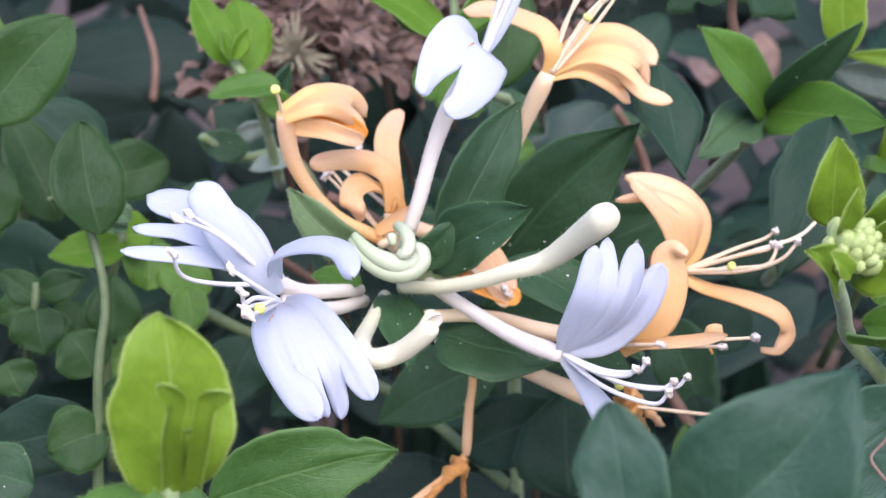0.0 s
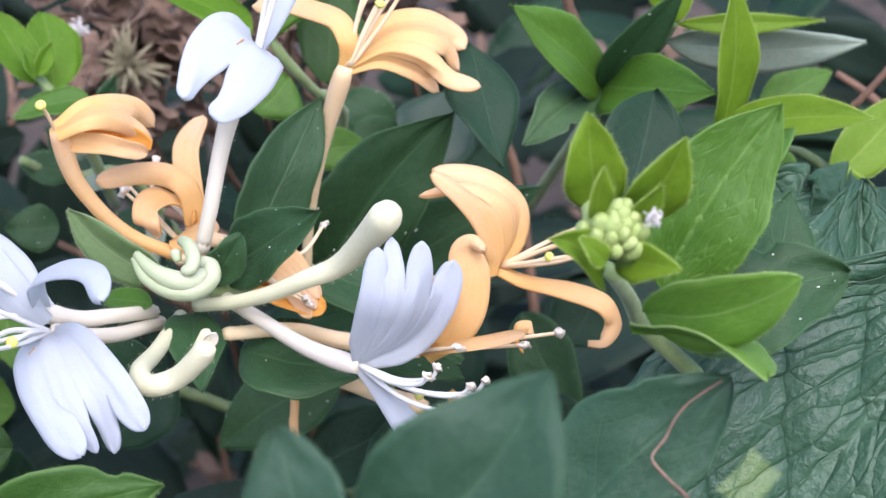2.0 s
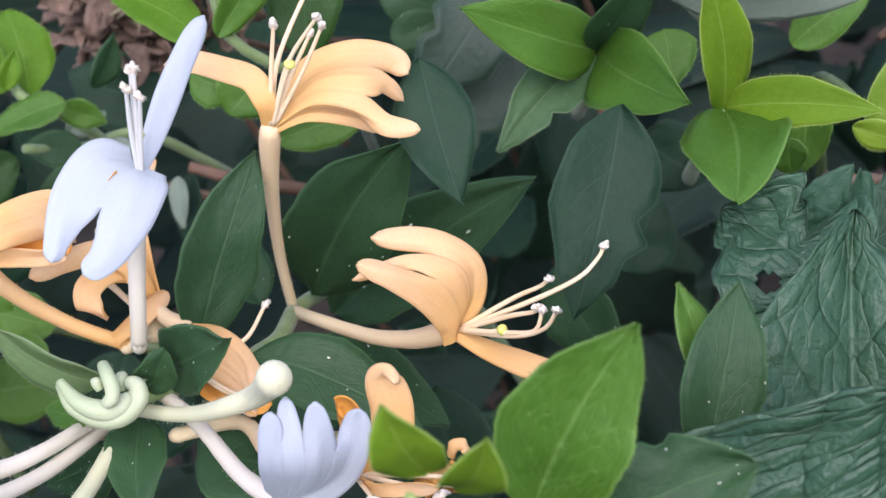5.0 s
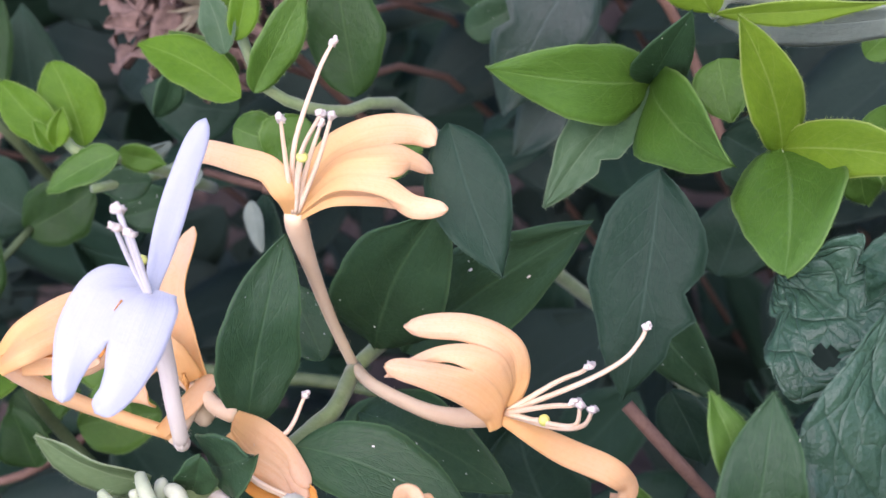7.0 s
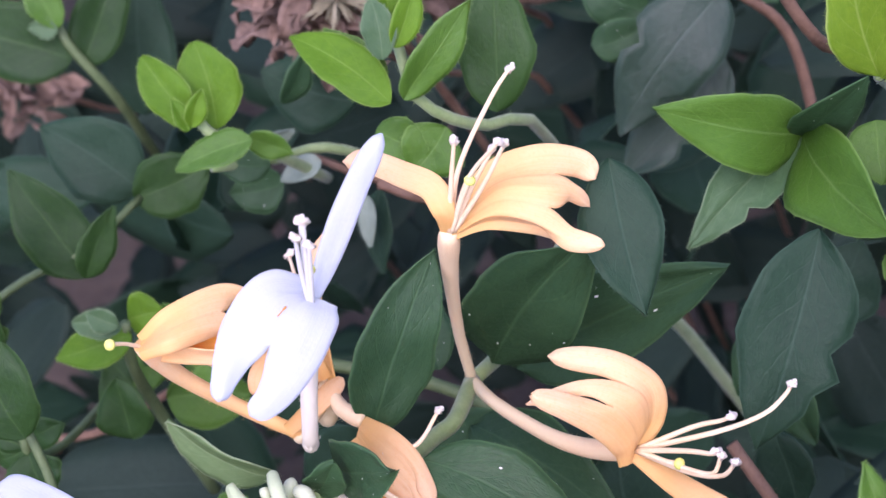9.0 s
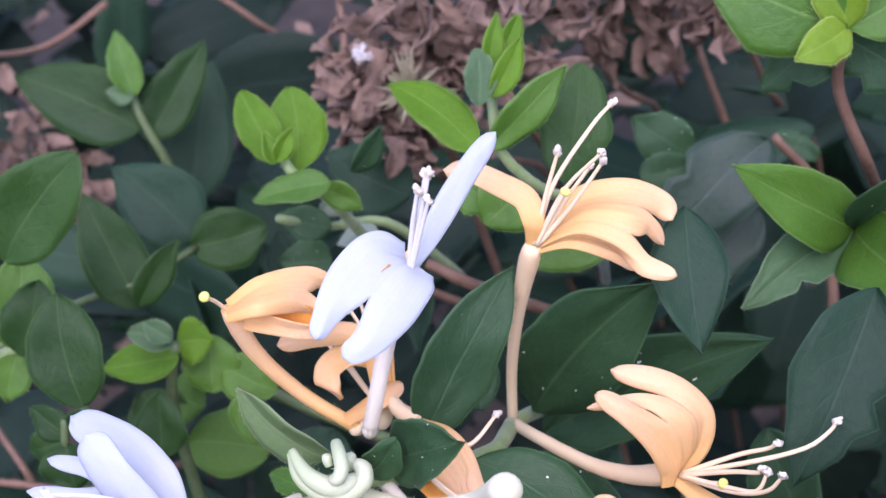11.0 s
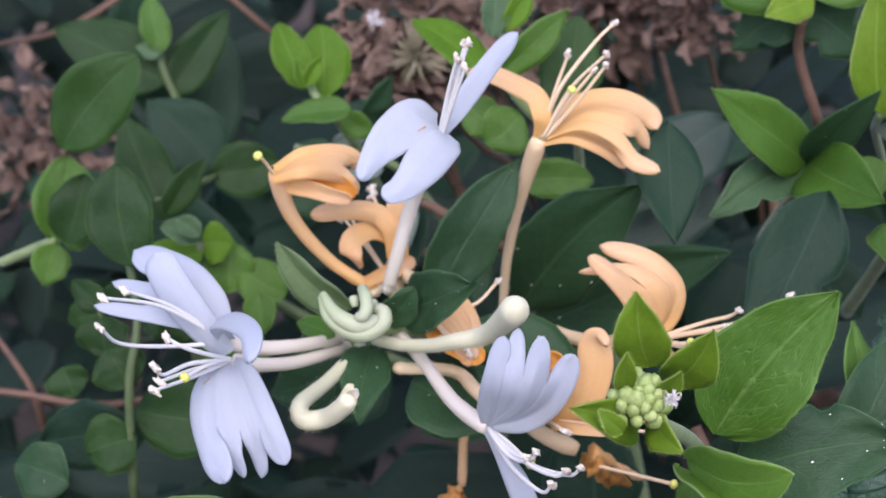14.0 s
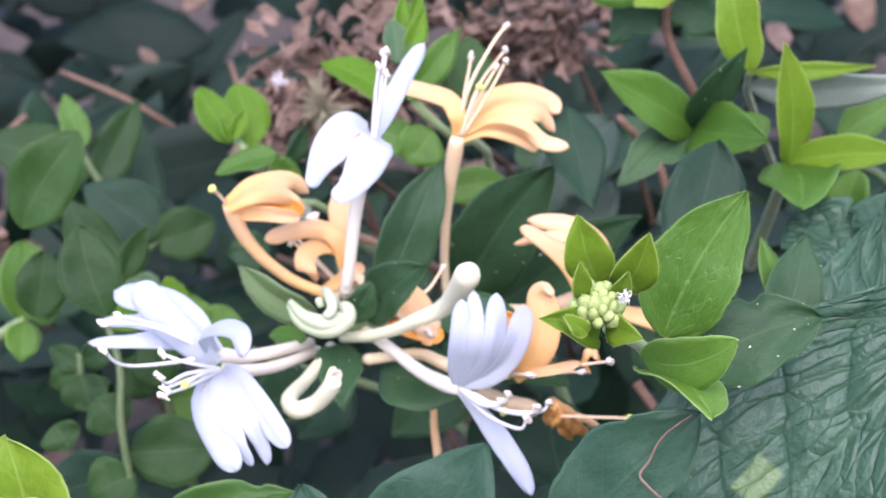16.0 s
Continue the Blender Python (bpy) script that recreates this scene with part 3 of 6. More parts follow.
def withered_head(at, size, seed):
    """A dried flower head: a loose ball of curled brown petals and bracts."""
    rnd = random.Random(seed * 7 + 3)
    head = thing("withered_flower_head", at, "dried pinkish-brown flower head with curled papery bracts", "dried flower", "withered flower heads")
    bm = bmesh.new()
    for k in range(95):
        d = Vector((rnd.gauss(0, 1), rnd.gauss(0, 0.7), rnd.gauss(0, 1))).normalized()
        p = Vector(at) + d * size * rnd.uniform(0.1, 1.15)
        q = p + (d + Vector((rnd.gauss(0, 0.5), rnd.gauss(0, 0.5), -0.3 + rnd.gauss(0, 0.5)))).normalized() * rnd.uniform(0.004, 0.011)
        ln = (q - p).length
        blade(bm, ln, ln * rnd.uniform(0.3, 0.6), rnd.uniform(-0.25, 0.4), 0, rnd.uniform(0.3, 1.6), 0.3, "oval", 6, 4, rnd.random() * 9, frame_of(p, q, (rnd.gauss(0, 1), -0.8, rnd.gauss(0, 1))))
    tagged(part("bract_mass", bm, DRY_PINK, head), kind="stuff")
    bm = bmesh.new()
    add_tube(bm, [Vector(at), Vector(at) + Vector((0.004, 0.03, -0.04)), Vector(at) + Vector((0.01, 0.10, -0.12)), (at[0] + 0.01, at[1] + 0.2, 0.0)], lambda s: 0.0007 + 0.0004 * s, 12, 6)
    part("stem", bm, BROWN_STEM, head)


def green_tuft(at, size):
    """A small spiky tuft of pale green narrow leaves."""
    rnd = random.Random(5)
    tuft = thing("spiky_seed_head", at, "pale green spiky tuft among withered bracts", "seed head")
    bm = bmesh.new()
    for k in range(90):
        d = Vector((rnd.gauss(0, 1), rnd.gauss(0, 0.6) - 0.3, rnd.gauss(0, 1))).normalized()
        blade(bm, size * rnd.uniform(0.3, 1.0), size * 0.09, 0.15, 0, 0.4, 0.05, "lance", 6, 4, k, frame_of(at, Vector(at) + d, (0.2, -1, 0.3)))
    tagged(part("spike_mass", bm, TAN_TUFT, tuft), kind="stuff")
    bm = bmesh.new()
    add_tube(bm, [Vector(at), Vector(at) + Vector((0, 0.03, -0.05)), (at[0], at[1] + 0.2, 0.0)], lambda s: 0.001, 10, 6)
    part("stem", bm, BROWN_STEM, tuft)


def fluff(at, size, seed):
    """A loose wisp of seed down."""
    rnd = random.Random(seed)
    wisp = thing("seed_fluff", at, "small white tuft of seed fluff caught among leaves", "fluff", "seed fluff")
    bm = bmesh.new()
    for k in range(60):
        d = Vector((rnd.gauss(0, 1), rnd.gauss(0, 1), rnd.gauss(0, 1))).normalized() * size * rnd.uniform(0.5, 1)
        add_tube(bm, [Vector(at), Vector(at) + d * 0.5 + Vector((rnd.gauss(0, 1), rnd.gauss(0, 1), rnd.gauss(0, 1))) * size * 0.15, Vector(at) + d], lambda s: size * 0.05, 3, 4)
    tagged(part("down", bm, FLUFF, wisp), kind="stuff")



# ---- ground and thicket ----


def ground():
    bm = bmesh.new()
    n = 60
    rows = []
    for i in range(n + 1):
        row = []
        for j in range(n + 1):
            x, y = [(abs(q) ** 3 * 60 + abs(q) * 1.0) * (1 if q > 0 else -1) for q in (2 * i / n - 1, 2 * j / n - 1)]
            row.append(bm.verts.new((x, y, 0.02 * noise.noise((x * 4, y * 4, 0)) + 0.008 * noise.noise((x * 20, y * 20, 3)))))
        rows.append(row)
    for i in range(n):
        for j in range(n):
            bm.faces.new((rows[i][j], rows[i + 1][j], rows[i + 1][j + 1], rows[i][j + 1]))
    return tagged(part("ground", bm, LITTER, None), "dark brown soil covered in leaf litter", "ground", kind="structure")


ground()


def thicket(name, material, count, seed, box, size, label, tilt=(0.0, -0.6, 0.7)):
    """Countless leaves of the thicket behind the flowers, in clumps, joined."""
    rnd = random.Random(seed)
    bm_v, (x0, x1, y0, y1, z0, z1) = bmesh.new(), box
    for k in range(count):
        x, y, z = rnd.uniform(x0, x1), rnd.uniform(y0, y1), rnd.uniform(z0, z1)
        ln = rnd.uniform(*size)
        d = Vector((rnd.gauss(0, 1), rnd.gauss(0, 0.5), rnd.gauss(0, 0.7))).normalized()
        nr = Vector(tilt) + Vector((rnd.gauss(0, 0.4), rnd.gauss(0, 0.4), rnd.gauss(0, 0.3)))
        blade(bm_v, ln, ln * rnd.uniform(0.4, 0.6), rnd.uniform(0, 0.1), 0, rnd.uniform(0, 0.3), 0.05, rnd.choice(("ovate", "oval", "lance")), 7, 4, rnd.random() * 9, frame_of((x, y, z), Vector((x, y, z)) + d, nr))
    ob = part(name, bm_v, material, None)
    return tagged(ob, label, "foliage", kind="stuff")


# the SHADE_LEAF layers carry the thicket's gloom in their base colour
thicket("thicket_leaves", SHADE_LEAF, 520, 11, (-0.35, 0.35, 0.15, 0.42, 0.05, 0.40), (0.03, 0.06), "dense blue-green leaves deep in the thicket, coloured dark as in shade")
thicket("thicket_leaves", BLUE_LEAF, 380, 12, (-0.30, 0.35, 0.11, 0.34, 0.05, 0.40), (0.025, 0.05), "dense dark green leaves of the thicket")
thicket("thicket_leaves", SHADE_LEAF, 200, 15, (-0.25, 0.3, -0.02, 0.12, 0.08, 0.37), (0.025, 0.05), "green leaves below the flowering shoots, coloured dark as in shade")
thicket("far_thicket", SHADE_LEAF, 900, 16, (-0.8, 0.8, 0.42, 1.0, 0.03, 0.5), (0.04, 0.09), "leaves of the hedge farther back, coloured dark as in shade")
thicket("withered_leaves", DRY_PINK, 170, 13, (-0.5, 0.4, 0.22, 0.6, 0.05, 0.45), (0.008, 0.022), "withered brown leaves hanging in the thicket")

# ---- plants, thing by thing ----

main = thing("honeysuckle_flowering_shoot", (-0.0008, 0.0063, 0.4479), "flowering honeysuckle shoot with white and apricot two-lipped flowers", "honeysuckle")
tube(main, GREEN_STEM, "stem", [(0.0144, 0.0437, 0.4307), (0.0150, 0.0330, 0.4342), (0.0132, 0.0290, 0.4354), (0.0105, 0.0190, 0.4405), (-0.0008, 0.0063, 0.4479)], 0.0013, 0.0012)
tube(main, GREEN_STEM, "stem", [(0.0144, 0.0437, 0.4307), (0.0165, 0.0570, 0.4240), (0.0220, 0.1000, 0.4000), (0.0300, 0.1800, 0.2000), (0.0300, 0.2000, 0.0000)], 0.0011, 0.0016)
leaf(main, DARK_LEAF, (0.0078, 0.0225, 0.4440), (0.0203, 0.0368, 0.4644), 0.0116, (0.53, -0.77, 0.35), bend=0.02, side=0.03, cup=.16, wave=.05, fine=2)
leaf(main, DARK_LEAF, (0.0168, 0.0478, 0.4300), (0.0402, 0.0430, 0.4586), 0.0170, (0.17, -0.92, 0.36), bend=0.03, side=0.05, cup=.14, wave=.05, fine=2)
leaf(main, DARK_LEAF, (0.0153, 0.0576, 0.4183), (0.0542, 0.0535, 0.4412), 0.0150, (-0.24, -0.86, 0.44), bend=0.02, cup=.16, wave=.06, fine=2)
leaf(main, DARK_LEAF, (0.0134, 0.0400, 0.4249), (0.0385, 0.0227, 0.4222), 0.0125, (-0.26, -0.50, 0.82), bend=0.04, side=0.04, cup=.15)
leaf(main, DARK_LEAF, (0.0166, 0.0170, 0.4446), (0.0385, 0.0101, 0.4312), 0.0114, (0.35, -0.46, 0.82), bend=0.06, side=0.05, cup=.15)
leaf(main, DARK_LEAF, (0.0065, 0.0118, 0.4347), (0.0248, 0.0045, 0.4329), 0.0137, (-0.09, -0.45, 0.89), bend=0.05, side=-0.05, cup=.2)
leaf(main, DARK_LEAF, (0.0034, 0.0104, 0.4462), (0.0089, 0.0092, 0.4537), 0.0056, (0.10, -0.99, -0.05), bend=0.06, cup=.25, shape="oval", fine=2)
leaf(main, DARK_LEAF, (0.0050, 0.0146, 0.4456), (0.0202, 0.0034, 0.4586), 0.0098, (-0.60, -0.70, 0.30), bend=0.03, side=0.0, cup=.15, wave=.06, fine=2)
leaf(main, DOWNY_LEAF, (-0.0034, 0.0131, 0.4466), (-0.0156, 0.0144, 0.4576), 0.0067, (-0.02, -1.00, 0.10), bend=0.06, side=0.06, cup=.45)
leaf(main, DARK_LEAF, (0.0006, 0.0113, 0.4413), (0.0027, -0.0050, 0.4368), 0.0080, (0.30, -0.22, 0.93), bend=0.05, cup=.3)
leaf(main, MID_LEAF, (-0.0045, 0.0073, 0.4451), (-0.0122, 0.0114, 0.4446), 0.0039, (-0.31, -0.49, 0.81), bend=0.05, cup=.3)
leaf(main, DARK_LEAF, (-0.0065, 0.0104, 0.4361), (-0.0195, 0.0146, 0.4281), 0.0107, (-0.40, -0.90, 0.18), bend=0.02, cup=.1)
leaf(main, DARK_LEAF, (0.0087, 0.0459, 0.4311), (0.0033, 0.0562, 0.4395), 0.0077, (0.32, -0.50, 0.81), bend=0.02, cup=.1)
tube(main, COIL_GREEN, "coiled_bud", [(-0.0059, 0.0065, 0.4525), (-0.0043, 0.0042, 0.4505), (-0.0012, 0.0031, 0.4488), (0.0021, 0.0033, 0.4483), (0.0043, 0.0052, 0.4491), (0.0044, 0.0065, 0.4504), (0.0028, 0.0071, 0.4512)], 0.0005, 0.0008, "pale green coiled young bud", bulge=1.25, rings=44, sides=14, down=60, cap=.08)
tube(main, COIL_GREEN, "coiled_bud", [(-0.0055, 0.0064, 0.4531), (-0.0030, 0.0039, 0.4514), (-0.0001, 0.0030, 0.4501), (0.0024, 0.0036, 0.4496), (0.0039, 0.0052, 0.4505)], 0.0006, 0.0009, "pale green coiled young bud", bulge=.9, rings=30, sides=12, down=30, cap=.12)
tube(main, COIL_GREEN, "coiled_bud", [(0.0010, 0.0070, 0.4543), (0.0021, 0.0049, 0.4543), (0.0028, 0.0033, 0.4531), (0.0023, 0.0024, 0.4519), (0.0009, 0.0029, 0.4515)], 0.0008, 0.0007, "pale green coiled young bud", bulge=.35, rings=28, sides=12, down=30, cap=.15)
tube(main, COIL_GREEN, "young_bud", [(0.0005, 0.0044, 0.4523), (0.0002, 0.0049, 0.4533), (0.0002, 0.0053, 0.4539)], 0.0005, 0.0005, bulge=.5, down=10, cap=.3)
tube(main, COIL_GREEN, "young_bud", [(0.0017, 0.0070, 0.4497), (0.0021, 0.0078, 0.4509), (0.0018, 0.0082, 0.4518)], 0.0008, 0.0007, bulge=.4, down=10, cap=.3)
tube(main, CREAM_TUBE, "flower_bud", [(0.0012, 0.0105, 0.4430), (0.0068, 0.0070, 0.4445), (0.0125, 0.0036, 0.4468), (0.0179, 0.0006, 0.4498), (0.0228, -0.0006, 0.4520), (0.0270, -0.0048, 0.4572), (0.0309, -0.0114, 0.4637)], 0.0010, 0.0024, "cream downy closed flower bud", bulge=0.02, power=2.4, rings=44, sides=16, down=600, cap=.06)
tube(main, CREAM_TUBE, "flower_bud", [(-0.0011, 0.0103, 0.4416), (-0.0032, -0.0008, 0.4415), (-0.0038, -0.0121, 0.4439), (-0.0023, -0.0152, 0.4432), (0.0013, -0.0151, 0.4439), (0.0048, -0.0167, 0.4473), (0.0064, -0.0175, 0.4497)], 0.001, 0.0014, "cream hooked flower bud", bulge=.2, rings=40, sides=14, down=400, cap=.07)
petal(main, WHITE_TUBE, "bud_tip", [(0.0046, -0.0164, 0.4473), (0.0062, -0.0169, 0.4494), (0.0074, -0.0174, 0.4508)], 0.0020, (-0.09, -0.98, -0.19), cup=.9, w0=.9)
petal(main, CREAM_TUBE, "bud_tip", [(0.0044, -0.0165, 0.4479), (0.0057, -0.0168, 0.4499), (0.0065, -0.0166, 0.4512)], 0.0017, (-0.47, -0.83, 0.28), cup=.9, w0=.9)
f = flower(main, WHITE_TUBE, [(0.0034, 0.0131, 0.4441), (0.0099, 0.0074, 0.4418), (0.0177, -0.0029, 0.4411), (0.0246, -0.0092, 0.4408)], 0.001, 0.0015, "white two-lipped honeysuckle flower with long stamens")
T = (0.0246, -0.0090, 0.4410)
lip(f, WHITE_PETAL, "upper_lip", [([T, (0.0262, -0.0118, 0.4468), (0.0275, -0.0137, 0.4525), (0.0286, -0.0118, 0.4587)], (0.0021, 0.0016)),
                                  ([T, (0.0278, -0.0122, 0.4470), (0.0299, -0.0139, 0.4527), (0.0304, -0.0100, 0.4592)], (0.0017, 0.0014)),
                                  ([T, (0.0298, -0.0112, 0.4455), (0.0328, -0.0132, 0.4515), (0.0343, -0.0113, 0.4589)], (0.0020, 0.0017)),
                                  ([T, (0.0316, -0.0095, 0.4441), (0.0358, -0.0102, 0.4490), (0.0382, -0.0091, 0.4550)], (0.0022, 0.0019))], (0.05, -0.95, 0.3), notch=0.88, base=0.5, full=0.25, blunt=0.82, ridge=0.14)
lip(f, WHITE_PETAL, "lower_lip", [([(0.0248, -0.0092, 0.4406), (0.0276, -0.0115, 0.4374), (0.0304, -0.0141, 0.4342), (0.0334, -0.0172, 0.4298), (0.0353, -0.0186, 0.4248)], 0.0020)], (-0.1, -0.9, 0.4), base=0.45, full=0.6)
stamen(f, [T, (0.0300, -0.0165, 0.4420), (0.0340, -0.0208, 0.4440), (0.0351, -0.0218, 0.4459)])
stamen(f, [T, (0.0290, -0.0160, 0.4415), (0.0325, -0.0202, 0.4430), (0.0338, -0.0214, 0.4446)])
stamen(f, [T, (0.0320, -0.0155, 0.4398), (0.0390, -0.0190, 0.4406), (0.0410, -0.0196, 0.4425)])
stamen(f, [T, (0.0315, -0.0155, 0.4400), (0.0370, -0.0195, 0.4406), (0.0391, -0.0204, 0.4422)])
stamen(f, [T, (0.0300, -0.0165, 0.4395), (0.0360, -0.0235, 0.4404), (0.0379, -0.0248, 0.4428)])
style(f, T, (0.0324, -0.0143, 0.4386), (0.0000, 0.0000, 0.0005))
f = flower(main, WHITE_TUBE, [(0.0025, 0.0158, 0.4500), (0.0044, 0.0164, 0.4562), (0.0062, 0.0180, 0.4625), (0.0088, 0.0176, 0.4695), (0.0136, 0.0140, 0.4783)], 0.0011, 0.0017, "white two-lipped honeysuckle flower with long stamens")
lip(f, WHITE_PETAL, "upper_lip", [([(0.0128, 0.0142, 0.4798), (0.0102, 0.0112, 0.4824), (0.0078, 0.0068, 0.4812), (0.0057, 0.0027, 0.4787), (0.0046, -0.0002, 0.4767)], (0.0030, 0.0014)),
                                  ([(0.0146, 0.0142, 0.4784), (0.0146, 0.0108, 0.4784), (0.0131, 0.0066, 0.4769), (0.0106, 0.0018, 0.4750), (0.0079, -0.0004, 0.4743)], (0.0031, 0.0017))], (0.5, -0.6, 0.62), notch=0.66, base=0.75, full=0.2, blunt=0.86, ridge=0.16)
lip(f, WHITE_PETAL, "lower_lip", [([(0.0136, 0.0140, 0.4783), (0.0153, 0.0170, 0.4809), (0.0184, 0.0252, 0.4852), (0.0218, 0.0322, 0.4888)], 0.0018)], (0.6, -0.6, 0.5), base=0.45, full=0.6, blunt=0.82)
crumple(f, (0.0121, 0.0106, 0.4812), (0.0113, 0.0092, 0.4810), 0.0005, None, "small rust-brown speck")
stamen(f, [(0.0136, 0.0138, 0.4785), (0.0164, 0.0118, 0.4870), (0.0190, 0.0105, 0.4946)])
stamen(f, [(0.0134, 0.0136, 0.4785), (0.0158, 0.0114, 0.4866), (0.0179, 0.0098, 0.4928)])
stamen(f, [(0.0137, 0.0136, 0.4785), (0.0166, 0.0118, 0.4855), (0.0190, 0.0101, 0.4912)])
stamen(f, [(0.0136, 0.0136, 0.4785), (0.0168, 0.0114, 0.4872), (0.0197, 0.0100, 0.4952)])
style(f, (0.0134, 0.0136, 0.4785), (0.0152, 0.0140, 0.4838), (0.0000, 0.0000, 0.0000))
f = flower(main, WHITE_TUBE, [(-0.0046, 0.0120, 0.4400), (-0.0084, -0.0009, 0.4444), (-0.0122, -0.0092, 0.4484), (-0.0150, -0.0104, 0.4498)], 0.001, 0.0014, "white two-lipped honeysuckle flower with long stamens")
T = (-0.0150, -0.0102, 0.4496)
lip(f, WHITE_PETAL, "upper_lip", [([T, (-0.0160, -0.0165, 0.4503), (-0.0147, -0.0231, 0.4484), (-0.0114, -0.0288, 0.4450), (-0.0083, -0.0324, 0.4427)], 0.0027),
                                  ([T, (-0.0137, -0.0168, 0.4508), (-0.0111, -0.0230, 0.4474), (-0.0090, -0.0267, 0.4434), (-0.0075, -0.0278, 0.4406)], 0.0012),
                                  ([T, (-0.0122, -0.0168, 0.4509), (-0.0084, -0.0226, 0.4472), (-0.0065, -0.0243, 0.4424), (-0.0059, -0.0250, 0.4389)], 0.0015),
                                  ([T, (-0.0108, -0.0165, 0.4513), (-0.0060, -0.0222, 0.4482), (-0.0035, -0.0245, 0.4452), (-0.0016, -0.0258, 0.4422)], 0.0023)], (-0.25, -0.72, 0.65), notch=0.74, base=0.4, blunt=0.78, ridge=0.15)
lip(f, WHITE_PETAL, "lower_lip", [([(-0.0155, -0.0106, 0.4510), (-0.0174, -0.0118, 0.4543), (-0.0218, -0.0116, 0.4606), (-0.0243, -0.0106, 0.4646), (-0.0260, -0.0092, 0.4668)], 0.0030)], (0.25, -0.95, 0.15), base=0.5, full=0.5, blunt=0.8)
crumple(f, (-0.0152, -0.0188, 0.4514), (-0.0158, -0.0200, 0.4510), 0.0004, None, "small rust-brown speck")
stamen(f, [T, (-0.0172, -0.0200, 0.4545), (-0.0179, -0.0280, 0.4572), (-0.0179, -0.0304, 0.4599)])
stamen(f, [T, (-0.0170, -0.0200, 0.4535), (-0.0175, -0.0303, 0.4575)])
stamen(f, [T, (-0.0164, -0.0210, 0.4530), (-0.0169, -0.0337, 0.4581)])
stamen(f, [T, (-0.0180, -0.0185, 0.4560), (-0.0204, -0.0205, 0.4588)])
style(f, T, (-0.0164, -0.0246, 0.4549), (0.0000, 0.0000, 0.0006))
f = flower(main, WHITE_TUBE, [(-0.0052, 0.0107, 0.4424), (-0.0086, 0.0007, 0.4465), (-0.0126, -0.0044, 0.4486), (-0.0160, -0.0090, 0.4520)], 0.001, 0.0015, "white two-lipped honeysuckle flower with long stamens")
T = (-0.0158, -0.0090, 0.4520)
lip(f, WHITE_PETAL, "upper_lip", [([T, (-0.0205, -0.0058, 0.4566), (-0.0262, -0.0028, 0.4602), (-0.0346, 0.0012, 0.4611)], (0.0036, 0.0026)),
                                  ([T, (-0.0208, -0.0078, 0.4560), (-0.0268, -0.0068, 0.4584), (-0.0359, -0.0052, 0.4588)], 0.0014),
                                  ([T, (-0.0208, -0.0094, 0.4549), (-0.0268, -0.0102, 0.4564), (-0.0368, -0.0105, 0.4575)], 0.0014)], (0.1, -0.55, 0.83), notch=0.78, base=0.5, blunt=0.85, ridge=0.12)
lip(f, WHITE_PETAL, "lower_lip", [([T, (-0.0149, -0.0140, 0.4582), (-0.0103, -0.0188, 0.4617), (-0.0055, -0.0240, 0.4629), (-0.0038, -0.0293, 0.4613)], 0.0019)], (-0.35, -0.15, 0.92), base=0.6, full=0.4, blunt=0.85, ridge=0.3)
stamen(f, [T, (-0.0215, -0.0155, 0.4545), (-0.0262, -0.0235, 0.4590), (-0.0268, -0.0282, 0.4643)])
stamen(f, [T, (-0.0220, -0.0170, 0.4620), (-0.0262, -0.0270, 0.4686)])
stamen(f, [T, (-0.0215, -0.0150, 0.4610), (-0.0253, -0.0220, 0.4672)])
f = flower(main, ORANGE_TUBE, [(0.0144, 0.0437, 0.4307), (0.0158, 0.0427, 0.4415), (0.0185, 0.0404, 0.4526), (0.0214, 0.0374, 0.4616), (0.0244, 0.0343, 0.4697)], 0.0008, 0.0018, "apricot-yellow two-lipped honeysuckle flower with long stamens")
lip(f, ORANGE_PETAL, "upper_lip", [([(0.0246, 0.0352, 0.4700), (0.0300, 0.0396, 0.4734), (0.0360, 0.0424, 0.4735), (0.0406, 0.0445, 0.4708), (0.0424, 0.0442, 0.4681)], (0.0022, 0.0018)),
                                   ([(0.0248, 0.0346, 0.4696), (0.0318, 0.0378, 0.4732), (0.0376, 0.0383, 0.4723), (0.0400, 0.0405, 0.4692), (0.0412, 0.0420, 0.4654)], (0.0015, 0.0011)),
                                   ([(0.0248, 0.0340, 0.4692), (0.0303, 0.0352, 0.4710), (0.0350, 0.0352, 0.4698), (0.0399, 0.0347, 0.4664), (0.0443, 0.0347, 0.4648)], (0.0019, 0.0014)),
                                   ([(0.0246, 0.0342, 0.4688), (0.0296, 0.0358, 0.4696), (0.0340, 0.0372, 0.4674), (0.0365, 0.0380, 0.4652), (0.0379, 0.0383, 0.4634)], (0.0013, 0.0010))], (0.3, -0.75, 0.6), notch=0.74, base=0.45, blunt=0.8, ridge=0.25)
lip(f, ORANGE_PETAL, "lower_lip", [([(0.0244, 0.0343, 0.4696), (0.0251, 0.0337, 0.4736), (0.0239, 0.0355, 0.4764), (0.0201, 0.0368, 0.4780), (0.0152, 0.0388, 0.4790), (0.0110, 0.0403, 0.4782)], 0.0018)], (0.2, -0.7, 0.68), base=0.6, blunt=0.85)
stamen(f, [(0.0248, 0.0342, 0.4698), (0.0272, 0.0380, 0.4770), (0.0320, 0.0440, 0.4830), (0.0348, 0.0472, 0.4854)], orange=True)
stamen(f, [(0.0246, 0.0342, 0.4698), (0.0272, 0.0348, 0.4780), (0.0295, 0.0349, 0.4844)], orange=True)
stamen(f, [(0.0250, 0.0342, 0.4698), (0.0300, 0.0335, 0.4790), (0.0361, 0.0323, 0.4856)], orange=True)
